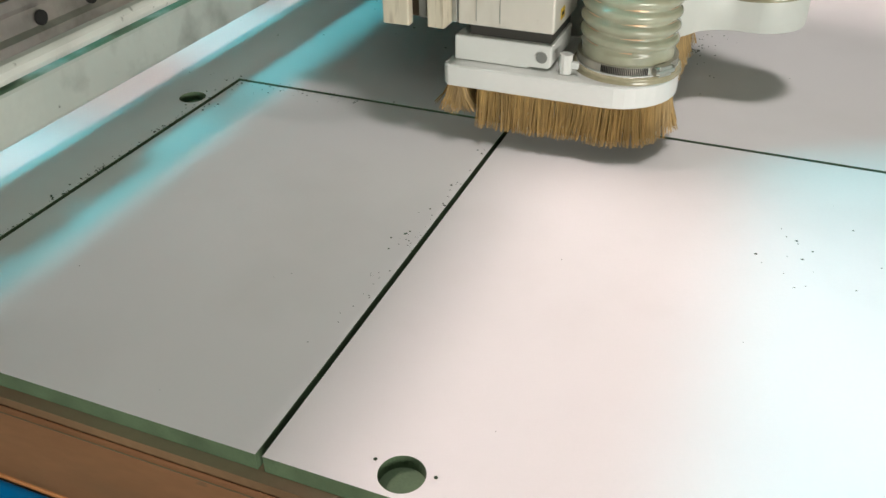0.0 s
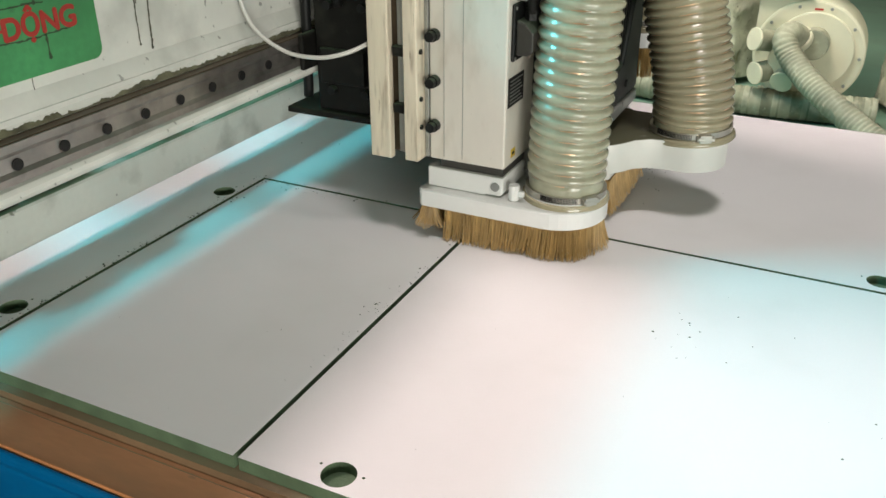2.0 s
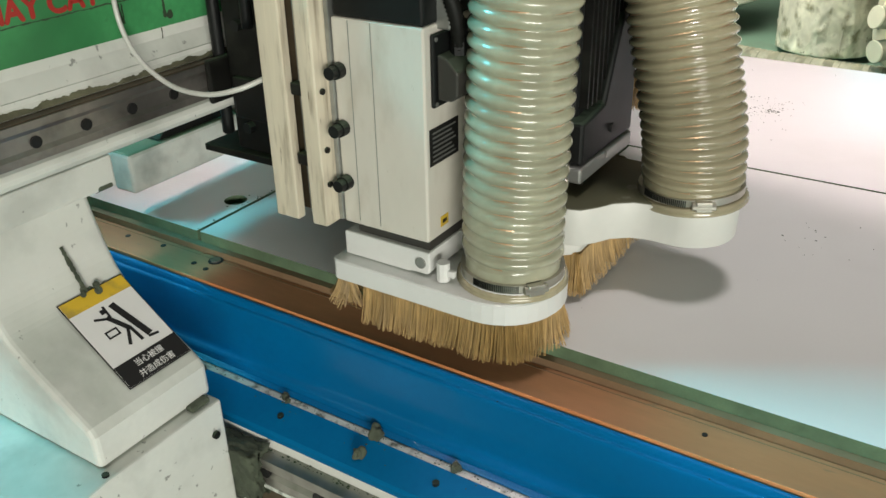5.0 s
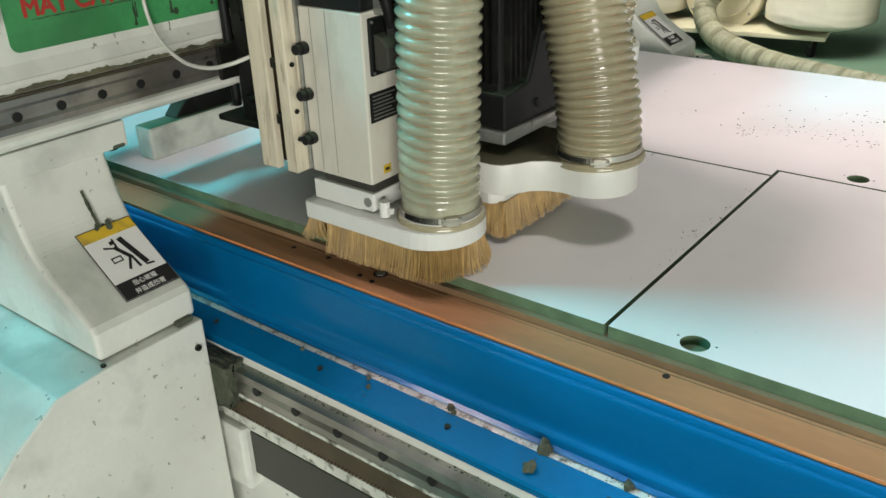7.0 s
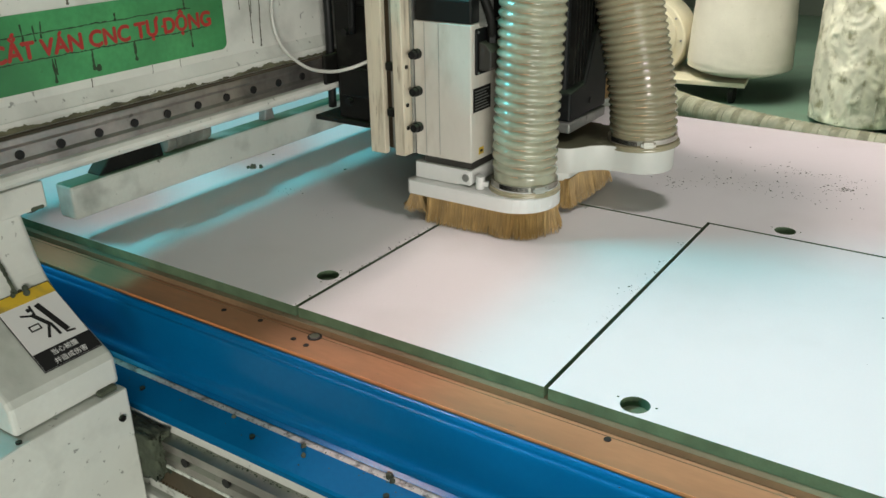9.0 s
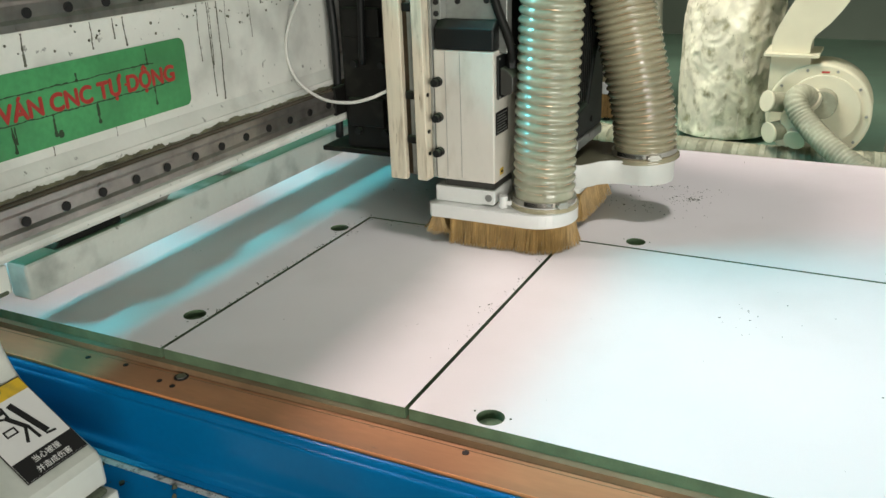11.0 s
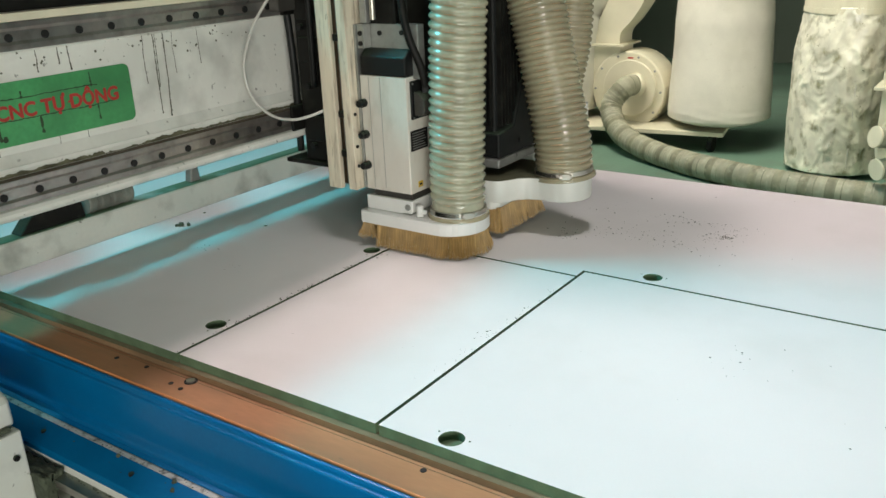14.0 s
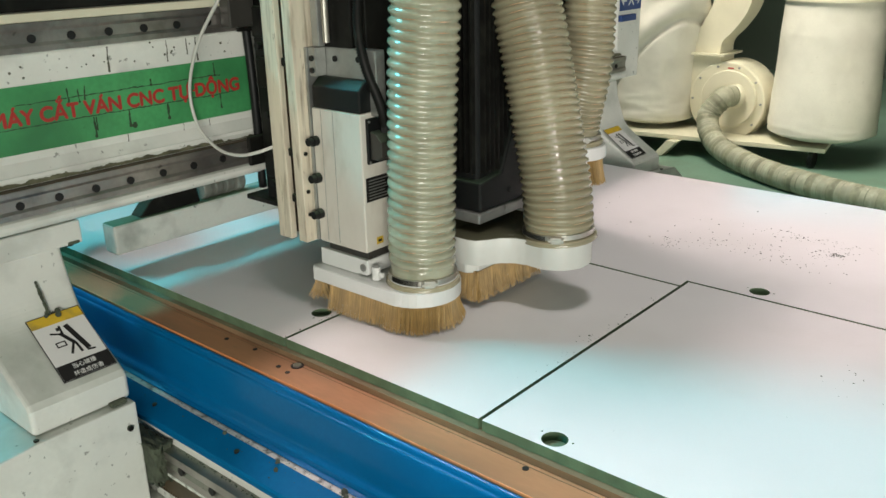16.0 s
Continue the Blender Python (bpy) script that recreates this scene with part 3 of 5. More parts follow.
def gantry_build():
    g = thing("gantry", "white bridge of a CNC router with guide rails and green sign", "gantry")
    ya, yb = -0.44, 1.622
    part("beam", soften(prism([(-0.737, 1.118), (-0.737, 1.300), (-0.975, 1.300), (-0.975, 1.118)], "y", ya, yb), 0.004), M_WHITE, g, "dirty white steel beam with dark drips")
    part("beam", soften(prism([(-0.720, 1.038), (-0.724, 1.1175), (-0.86, 1.1175), (-0.86, 1.038)], "y", ya, yb), 0.003), M_WHITE, g)
    part("rail_lip", tube([Vector((-0.712, y, 1.046)) for y in (ya, -0.15)] + [Vector((-0.712, 1.622, 1.046))], 0.011, 12), M_WHITE, g, "rounded white lip under the lower rail")
    part("end_lip", new_box(-0.736, -0.7185, -0.44, -0.152, 0.990, 1.0295, bevel=0.003), M_WHITE, g, "white folded lip at the beam end")
    part("lip_dirt", new_box(-0.734, -0.7175, -0.180, -0.156, 0.9895, 0.998, bevel=0.004), M_DIRT, g, "green dust in the lip corner")
    part("beam_skirt", prism([(-0.7369, 1.1180), (-0.7236, 1.1180), (-0.7236, 1.1036), (-0.7190, 1.1036), (-0.7369, 1.1370)], "y", ya, yb), M_WHITE, g, "dirty white sloping foot of the beam")
    part("rail_top_strip", new_box(-0.7188, -0.7040, ya, yb, 1.1018, 1.1030), M_RACK, g, "thin dark strip along the top of the rail")
    edge = random.Random(31)
    crust, prev, hgt, y = bmesh.new(), None, 0.006, ya
    down, out = Vector((-0.0179, 0, 0.0334)).normalized(), Vector((0.88, 0, 0.47)) * 0.0006
    while y < yb:
        hgt = min(0.015, max(0.0015, hgt + edge.gauss(0, 0.0008) + (0.0055 - hgt) * 0.06))
        foot = Vector((-0.7190, y, 1.1036)) + out
        cur = [crust.verts.new(foot), crust.verts.new(foot + down * hgt + Vector((0, edge.gauss(0, 0.0006), 0)))]
        if prev:
            crust.faces.new((prev[0], cur[0], cur[1], prev[1]))
        prev = cur
        y += edge.uniform(0.0012, 0.003)
    tagged(part("ledge_crust", crust, M_CRUST, g, "ragged crust of olive dust along the beam foot"), kind="stuff")
    for z in (1.080, 1.326):
        r = [(-0.7235, z - 0.0215), (-0.702, z - 0.0215), (-0.702, z - 0.013), (-0.705, z - 0.008), (-0.705, z + 0.008), (-0.702, z + 0.013), (-0.702, z + 0.0215), (-0.7235, z + 0.0215)]
        part("guide_rail", prism(r, "y", ya + 0.005, yb), M_STEEL, g, "steel guide rail with bolt holes")
        for i in range(31):
            part("rail_bolt", cyl(bmesh.new(), (-0.7045, -0.31 + 0.0625 * i, z - 0.002), 0.0066, 0.004, "x", seg=14), M_INK, g)
    part("beam", soften(prism([(-0.7236, 1.3005), (-0.7236, 1.362), (-0.975, 1.362), (-0.975, 1.3005)], "y", ya, yb), 0.003), M_WHITE, g)
    part("top_lip", new_box(-0.7232, -0.7015, ya, yb, 1.3482, 1.3615, bevel=0.002), M_CREAM, g, "cream folded top lip")
    chain = part("cable_chain", new_box(-0.85, -0.715, ya, 0.95, 1.3880, 1.46, bevel=0.002), M_BLACKGLOSS, g, "black cable chain with yellow dots")
    for i in range(20):
        part("yellow_dot", cyl(bmesh.new(), (-0.7145, -0.4225 + 0.0625 * i, 1.401), 0.009, 0.003, "x", seg=16), M_YELLOW, chain)
    part("chain_tray", new_box(-0.86, -0.716, ya, yb, 1.3625, 1.3838, bevel=0.002), M_BLACK, g, "dark tray under the cable chain")
    part("top_strip", new_box(-0.86, -0.713, ya, yb, 1.3842, 1.3876), M_SIGN, g, "thin green edge strip")
    # added blocks, out of view behind the beam, that break up the window light
    for y0, y1 in ((-0.12, 0.12), (0.28, 0.50), (0.74, 1.02)):
        part("light_blocker", new_box(-1.30, -1.20, y0, y1, 1.12, 1.20, bevel=0.004), M_WHITE, g, "added unseen block that shades the sheet behind the beam")
        part("blocker_bracket", new_box(-1.2005, -0.974, (y0 + y1) / 2 - 0.015, (y0 + y1) / 2 + 0.015, 1.150, 1.165), M_GREYSTEEL, g)
    # sign with its lettering and dark drips
    sy0, sy1, sz0, sz1, r = -0.281, 0.232, 1.150, 1.253, 0.012
    outl = []
    for cy, cz, a0 in ((sy1 - r, sz0 + r, -90), (sy1 - r, sz1 - r, 0), (sy0 + r, sz1 - r, 90), (sy0 + r, sz0 + r, 180)):
        outl += [(cy + r * math.cos(radians(a0 + k * 18)), cz + r * math.sin(radians(a0 + k * 18))) for k in range(6)]
    sign = part("sign", prism(outl, "x", -0.7365, -0.7345), M_SIGN, g, "green printed sign with red letters and dark drips")
    mt = Matrix(((0, 0, 1, -0.7342), (1, 0, 0, -0.256), (0, 1, 0, 1.1935), (0, 0, 0, 1)))
    letters("MÁY CẮT VÁN CNC TỰ DỘNG", 0.0325, mt, M_RED, sign, width=0.455, heavy=0.0012)
    k = 0.455 / text_extent("MÁY CẮT VÁN CNC TỰ DỘNG", 0.0325)
    yd = -0.256 + k * (text_extent("MÁY CẮT VÁN CNC TỰ D", 0.0325) - text_extent("D", 0.0325))
    part("letter_bar", new_box(-0.7346, -0.7335, yd - 0.0030, yd + 0.0065, 1.2030, 1.2062), M_RED, sign)
    rnd = random.Random(4)
    drips = bmesh.new()

    def ribbon(bm, pts, x, w0, w1, across):
        """A thin wavering streak on a plane of constant x; across: 0 widens along y, 1 along z."""
        prev = None
        for n, (y, z) in enumerate(pts):
            w = (w0 + (w1 - w0) * n / max(1, len(pts) - 1)) * rnd.uniform(0.45, 1.3) / 2
            q = ((x, y - w, z), (x, y + w, z)) if across == 0 else ((x, y, z - w), (x, y, z + w))
            cur = [bm.verts.new(p) for p in q]
            if prev:
                bm.faces.new((prev[0], prev[1], cur[1], cur[0]))
            prev = cur

    def run_down(bm, x, y, z0, z1, w):
        n = max(3, int((z0 - z1) / 0.003))
        pts, yy = [], y
        for i in range(n + 1):
            yy += rnd.gauss(0, 0.00035)
            pts.append((yy, z0 + (z1 - z0) * i / n))
        ribbon(bm, pts, x, w, w * 1.15, 0)
        cyl(bm, (x, yy, z1), w * 0.8, 0.0003, "x", 9)
    for y, z0, z1, w in ((-0.092, 1.188, 1.156, 0.0035), (-0.088, 1.188, 1.166, 0.002), (-0.028, 1.189, 1.163, 0.004), (-0.020, 1.168, 1.162, 0.006), (0.047, 1.190, 1.164, 0.004), (0.158, 1.192, 1.166, 0.003),
                         (0.150, 1.248, 1.226, 0.003), (-0.112, 1.236, 1.216, 0.0022), (-0.130, 1.240, 1.212, 0.0025), (-0.100, 1.240, 1.219, 0.002), (0.020, 1.236, 1.226, 0.003)):
        run_down(drips, -0.7342, y, z0, z1, w)
    for z, y0, y1, sag in ((1.1895, -0.245, 0.195, 0.002), (1.2245, -0.215, 0.165, 0.0015)):
        pts, y, zz = [], y0, z
        while y < y1:
            zz += rnd.gauss(0, 0.00035) + (z + sag * (y - y0) / (y1 - y0) - zz) * 0.2
            pts.append((y, zz))
            y += 0.003
        ribbon(drips, pts, -0.7342, 0.0016, 0.0021, 1)
    tagged(part("drip_grime", drips, M_FLAKE, sign, "dark runs of wet dust"), kind="stuff")
    runs = bmesh.new()
    for _ in range(60):
        y, z = rnd.uniform(-0.3, 0.55), rnd.gauss(1.280, 0.010)
        cyl(runs, (-0.7366, y, min(z, 1.296)), rnd.uniform(0.0006, 0.0024), 0.0009, "x", 7)
    for y, z1, w in ((0.295, 1.15, 0.0022), (0.300, 1.20, 0.0014), (0.318, 1.142, 0.0026), (0.272, 1.21, 0.0016), (0.34, 1.22, 0.0012), (0.06, 1.262, 0.002), (-0.05, 1.258, 0.003), (0.12, 1.258, 0.0026), (0.10, 1.27, 0.002), (0.40, 1.23, 0.0014)):
        run_down(runs, -0.7364, y, 1.297, z1, w)
    for y, z0, z1, w in ((-0.035, 1.149, 1.119, 0.0018), (0.075, 1.149, 1.119, 0.0012), (0.20, 1.137, 1.119, 0.0014), (-0.16, 1.132, 1.119, 0.0025), (0.13, 1.149, 1.119, 0.001)):
        run_down(runs, -0.7364, y, z0, z1, w)
    tagged(part("drip_grime", runs, M_RUN, g, "dark drips down the white beam"), kind="stuff")
    # square tube carried behind the beam
    part("tube_bar", soften(prism([(-0.920, 0.889), (-0.875, 0.889), (-0.875, 0.949), (-0.920, 0.949)], "y", -0.016, 1.30), 0.005, 2), M_TUBE, g, "white square tube dusted green on top")
    part("tube_bracket", soften(prism([(0.045, 0.9495), (0.185, 0.9495), (0.180, 0.985), (0.150, 0.995), (0.075, 0.980)], "x", -0.918, -0.882), 0.003), M_BLACK, g, "dark bracket on the tube")
    roll = tube([Vector((-0.90, 0.195 + 0.0035 * k, 0.971)) for k in range(31)], lambda i: 0.0225 if i % 8 in (1, 2, 3, 4, 5) else 0.0212, 24)
    part("tension_roller", roll, M_DUSTSTEEL, g, "dusty steel roller on the tube")
    part("tube_bracket", soften(prism([(0.455, 0.9495), (0.485, 0.9495), (0.480, 0.985), (0.462, 0.990)], "x", -0.91, -0.89), 0.003), M_GREYSTEEL, g, "small spring bracket on the tube")
    part("hanger", cyl(bmesh.new(), (-0.742, -0.168, 0.994), 0.010, 0.02, "z", 16), M_BLACK, g, "black bolt under the beam end")
    part("end_knob", cyl(bmesh.new(), (-0.730, -0.312, 1.205), 0.013, 0.03, "x", 16), M_BLUEPRINT, g, "blue knob on the beam end")
    ma = gantry_leg(g, -0.186, -0.345)
    warning_label(part("warning_label", new_box(-0.64, -0.639, -0.24, -0.239, 0.80, 0.801), M_PAPER, g), ma)
    mb = gantry_leg(g, 1.471, 1.63)
    warning_label(part("warning_label", new_box(-0.64, -0.639, 1.51, 1.511, 0.80, 0.801), M_PAPER, g), mb)
    far = part("far_end_plate", new_box(-0.95, -0.725, 1.60, 1.742, 1.028, 1.50, bevel=0.006), M_WHITE, g, "white end plate with arrow label")
    plate = part("arrow_label", new_box(-0.7249, -0.7235, 1.606, 1.736, 1.236, 1.300), M_BLUEPRINT, far, "navy axis label with white arrows")
    for d in (-1, 1):
        yc = 1.671
        arrow = [(yc + d * 0.026, 1.262), (yc + d * 0.026, 1.274), (yc + d * 0.042, 1.274), (yc + d * 0.042, 1.286), (yc + d * 0.060, 1.268), (yc + d * 0.042, 1.250), (yc + d * 0.042, 1.262)]
        part("arrow", prism(arrow, "x", -0.7234, -0.7230), M_PAPER, plate)
    letters("X", 0.052, Matrix(((0, 0, 1, -0.7231), (1, 0, 0, 1.655), (0, 1, 0, 1.250), (0, 0, 0, 1))), M_PAPER, plate)
    part("limit_block", new_box(-0.7249, -0.712, 1.600, 1.690, 1.205, 1.224, bevel=0.002), M_BLUEPRINT, far, "small blue and black block")
    return g


GANTRY = gantry_build()

# ---- router head ----
def stadium(x0, cx, cy, r, n=18, rl=0.006):
    """Plan of a dust shoe: square at its left end, round at its right one."""
    pts = [(x0 + rl, cy - r)] + [(cx + r * math.sin(a), cy - r * math.cos(a)) for a in (math.pi * k / n for k in range(n + 1))]
    return pts + [(x0 + rl, cy + r), (x0, cy + r - rl), (x0, cy - r + rl)]


def bristles(loop, z0, z1, seed, spread=0.008, skip=None, inset=0.006):
    """A skirt of separate stiff strands under a closed loop."""
    rnd = random.Random(seed)
    pts = [Vector((*p, 0)) for p in loop]
    c = sum(pts, Vector()) / len(pts)
    path = resample(pts + [pts[0]], 0.0007)
    verts, faces = [], []
    clump = [rnd.gauss(0, 1) for _ in range(len(path) // 12 + 2)]
    for i, p in enumerate(path):
        if skip and skip(p):
            continue
        t = (path[(i + 1) % len(path)] - p).normalized()
        nrm = Vector((t.y, -t.x, 0))
        if nrm.dot(p - c) < 0:
            nrm = -nrm
        u = i / 12
        k = clump[int(u)] * (1 - u % 1) + clump[int(u) + 1] * (u % 1)
        for row in range(4):
            base = p - nrm * (inset + row * 0.0022) + t * rnd.uniform(-0.001, 0.001)
            lean = nrm * (spread * (0.9 - 0.33 * row) + 0.0022 * k + rnd.gauss(0, 0.0012)) + t * (0.003 * k + rnd.gauss(0, 0.0016))
            zl = z1 + abs(rnd.gauss(0, 0.0016)) + 0.0008 * abs(k)
            w = rnd.uniform(0.00035, 0.0006)
            s = len(verts)
            for f, wf in ((0.0, 1.0), (0.55, 0.95), (1.0, 0.55)):
                q = base + lean * (f ** 1.5)
                z = z0 + (zl - z0) * f
                verts += [(q.x + t.x * w * wf, q.y + t.y * w * wf, z), (q.x - t.x * w * wf, q.y - t.y * w * wf, z), (q.x + nrm.x * w * wf * 1.4, q.y + nrm.y * w * wf * 1.4, z)]
            for lv in (0, 3):
                for j in range(3):
                    a, b = s + lv + j, s + lv + (j + 1) % 3
                    faces.append((a, b, b + 3, a + 3))
            faces.append((s + 6, s + 7, s + 8))
    me = bpy.data.meshes.new("bristle_skirt")
    me.from_pydata(verts, [], faces)
    me.materials.append(M_BRISTLE)
    return me


def skirt(parent, *a, **k):
    ob = new("bristle_skirt", bristles(*a, **k))
    ob.parent = parent
    return tagged(ob, "tan bristle skirt", kind="stuff")


def hose(pts, r, material, label, pitch=0.0155, turn=-38):
    """Ribbed suction hose with its wire helix and a worm-drive clamp at the foot."""
    path = resample(catmull(pts, 24), pitch / 6)
    hs = thing("suction_hose", label, "hose", "suction hoses")
    fr = frames_along(path)
    seg = 48

    def rib(i, k):
        if i < 14:
            return r - 0.003
        f = (i / 6 + k / seg) % 1.0
        return r - 0.0076 + 0.0076 * min(1.0, math.sin(math.pi * f) ** 0.62)
    bm = bmesh.new()
    rings = [[bm.verts.new(p + (u * math.cos(2 * math.pi * k / seg) + v * math.sin(2 * math.pi * k / seg)) * rib(i, k)) for k in range(seg)] for i, (p, u, v) in enumerate(fr)]
    for a, b in zip(rings, rings[1:]):
        for k in range(seg):
            bm.faces.new((a[k], a[(k + 1) % seg], b[(k + 1) % seg], b[k]))
    part("hose_wall", bm, material, hs, smooth=True)
    hel = []
    for i, (p, u, v) in enumerate(fr[:-1]):
        if i < 14:
            continue
        for k in range(8):
            a = -2 * math.pi * (i + k / 8) / 6
            hel.append(p.lerp(fr[i + 1][0], k / 8) + (u * math.cos(a) + v * math.sin(a)) * (r - 0.0060))
    part("wire_helix", tube(resample(hel, 0.006), 0.0011, 5), M_WIRE, hs, "copper-coloured wire helix")
    p, d = Vector(pts[0]), (Vector(pts[1]) - Vector(pts[0])).normalized()
    foot = p + d * 0.018
    cuff = []
    for f, q in ((0.0, 0.001), (0.12, 0.0045), (0.32, 0.0062), (0.5, 0.0040), (0.62, 0.0042), (0.8, 0.0055), (1.0, 0.0005)):
        cuff.append((p + d * (0.001 + 0.011 * f), r + q))
    part("hose_cuff", tube([c for c, _ in cuff], lambda i: cuff[i][1], 40), M_HOSE_DIRTY, hs, "flared clear cuff of the hose", smooth=True)
    cl = bmesh.new()
    rot = d.to_track_quat("Z", "X").to_matrix().to_4x4()
    cyl(cl, foot, r + 0.0012, 0.0085, m=rot, seg=40)
    band = part("hose_clamp", cl, M_CLAMP, hs, "steel worm-drive hose clamp", smooth=False)
    a = radians(turn)
    c = foot + Vector((math.cos(a), math.sin(a), 0)) * (r + 0.004)
    mm = Matrix.Translation(c) @ Matrix.Rotation(a, 4, "Z")
    part("worm_screw", box(cyl(bmesh.new(), c, 0.0045, 0.026, m=Matrix.Rotation(a, 4, "Z") @ AXES["y"], seg=10), -0.004, 0.004, -0.009, 0.009, -0.006, 0.006, 0.001, m=mm), M_CLAMP, band)
    ser = bmesh.new()
    for k in range(26):
        b = a - 0.32 - k * 0.036
        q = foot + Vector((math.cos(b), math.sin(b), 0)) * (r + 0.0016)
        box(ser, -0.0006, 0.0006, -0.0005, 0.0005, -0.004, 0.004, m=Matrix.Translation(q) @ Matrix.Rotation(b, 4, "Z"))
    tagged(part("clamp_serration", ser, M_BLACK, band), kind="stuff")
    return hs


def router_head():
    h = thing("milling_unit", "three-spindle router head with bristle dust shoes", "router head")
    # Z slide: two aluminium side bars, rail between, bolted plate
    part("slide_bar", new_box(-0.541, -0.508, 0.366, 0.379, 0.963, 1.75, bevel=0.002), M_ALU, h, "scratched aluminium slide bar")
    part("slide_bar", new_box(-0.484, -0.463, 0.362, 0.41, 0.966, 1.75, bevel=0.002), M_ALU, h, "scratched aluminium slide bar")
    part("slide_bed", new_box(-0.541, -0.4845, 0.3885, 0.4105, 0.968, 1.75, bevel=0.001), M_RACK, h, "oily brown slide bed")
    part("slide_rail", new_box(-0.502, -0.492, 0.3800, 0.3882, 0.970, 1.75, bevel=0.002), M_GREYSTEEL, h, "oily steel slide rail")
    for z in (1.03, 1.11, 1.26):
        part("rail_block", new_box(-0.506, -0.485, 0.371, 0.395, z, z + 0.014, bevel=0.002), M_BLACK, h)
    for z in (1.015, 1.055, 1.12):
        part("set_screw", cyl(bmesh.new(), (-0.4625, 0.372, z), 0.0035, 0.004, "x", 10), M_BLACK, h)
    part("mount_plate", new_box(-0.4625, -0.4565, 0.384, 0.41, 0.968, 1.292, bevel=0.001), M_GREYSTEEL, h, "grey steel spindle mounting plate")
    part("mount_plate", new_box(-0.4562, -0.328, 0.411, 0.432, 1.19, 1.292, bevel=0.002), M_GREYSTEEL, h, "grey steel spindle mounting plate")
    part("mount_corner", new_box(-0.4562, -0.440, 0.388, 0.4105, 1.2465, 1.292, bevel=0.001), M_GREYSTEEL, h)
    for x, y, z in ((-0.448, 0.387, 1.275), (-0.418, 0.410, 1.274), (-0.365, 0.410, 1.276), (-0.448, 0.387, 1.256), (-0.343, 0.410, 1.262)):
        part("bolt_hole", cyl(bmesh.new(), (x, y, z), 0.0048, 0.003, "y", 12), M_INK, h)
    for z in (1.017, 1.0795, 1.142):
        b = cyl(bmesh.new(), (-0.447, 0.380, z), 0.0085, 0.010, "y", 16)
        cyl(b, (-0.447, 0.3725, z), 0.0068, 0.012, "y", 16)
        part("cap_screw", b, M_BLACKGLOSS, h, "black socket cap screw")
    # first spindle: square finned body, black cap, clamp block
    body = part("spindle_body", new_box(-0.456, -0.343, 0.386, 0.487, 0.966, 1.196, bevel=0.0025), M_BODY, h, "satin aluminium square spindle body")
    for x in (-0.434, -0.406):
        part("body_seam", new_box(x, x + 0.0005, 0.3852, 0.387, 0.972, 1.194), M_GREYSTEEL, body)
    cap = [(0.386, 1.1965), (0.487, 1.1965), (0.487, 1.238), (0.472, 1.246), (0.402, 1.246), (0.386, 1.232)]
    part("spindle_cap", soften(prism(cap, "x", -0.452, -0.343), 0.003), M_BLACKGLOSS, h, "glossy black spindle cap")
    plug = part("connector_box", new_box(-0.3428, -0.338, 0.396, 0.454, 1.114, 1.188, bevel=0.002), M_BLACKGLOSS, h, "black cable connector on the spindle side")
    part("connector_shell", soften(prism([(-0.3379, 1.122), (-0.322, 1.122), (-0.314, 1.128), (-0.314, 1.152), (-0.326, 1.164), (-0.3379, 1.168)], "y", 0.401, 0.449), 0.002), M_SHELL, plug, "dark angled connector shell")
    part("cable_gland", cyl(cyl(bmesh.new(), (-0.326, 0.425, 1.176), 0.0095, 0.022, seg=6), (-0.326, 0.425, 1.192), 0.0080, 0.014, seg=16), M_BLACKGLOSS, plug)
    for y in (0.400, 0.450):
        for z in (1.118, 1.183):
            part("plate_screw", cyl(bmesh.new(), (-0.3375, y, z), 0.0022, 0.0016, "x", 8), M_GREYSTEEL, plug)
    part("rating_plate", new_box(-0.3428, -0.3420, 0.392, 0.447, 1.052, 1.092), M_INK, h, "small dark rating plate")
    bars = bmesh.new()
    for i in range(7):
        box(bars, -0.3419, -0.3414, 0.397, 0.441 - 0.004 * (i % 3), 1.056 + 0.005 * i, 1.0578 + 0.005 * i)
    part("rating_print", bars, M_GREYSTEEL, h)
    part("caution_sticker", new_box(-0.3428, -0.3422, 0.410, 0.425, 0.976, 0.988), M_YELLOW, h, "small yellow caution sticker")
    part("caution_mark", new_box(-0.3421, -0.3418, 0.413, 0.421, 0.980, 0.984), M_INK, h)
    part("collet_nut", cyl(bmesh.new(), (-0.398, 0.437, 0.925), 0.016, 0.08, seg=24), M_STEEL, h)
    part("router_bit", cyl(bmesh.new(), (-0.398, 0.437, 0.862), 0.003, 0.05, seg=12), M_STEEL, h)
    part("spindle_nose", new_box(-0.444, -0.348, 0.396, 0.478, 0.950, 0.9655), M_SHELL, h)
    lug = prism([(-0.461, 0.9225), (-0.372, 0.9225), (-0.372, 0.9245), (-0.349, 0.9245), (-0.345, 0.928), (-0.345, 0.952), (-0.461, 0.952)], "y", 0.389, 0.475)
    part("clamp_block", soften(lug, 0.002), M_WHITECLEAN, h, "white plastic clamp block")
    part("clamp_bolt", cyl(bmesh.new(), (-0.356, 0.3885, 0.938), 0.0065, 0.003, "y", 18), M_GREYSTEEL, h)
    shoe = part("dust_shoe", soften(prism(stadium(-0.469, -0.281, 0.441, 0.071), "z", 0.8965, 0.922), 0.0015, 1, 40), M_WHITECLEAN, h, "white plastic dust shoe")
    part("thumb_screw", box(cyl(bmesh.new(), (-0.329, 0.392, 0.934), 0.0075, 0.022, seg=10), -0.333, -0.314, 0.389, 0.395, 0.929, 0.937, 0.001), M_WHITECLEAN, shoe, "white wing screw")
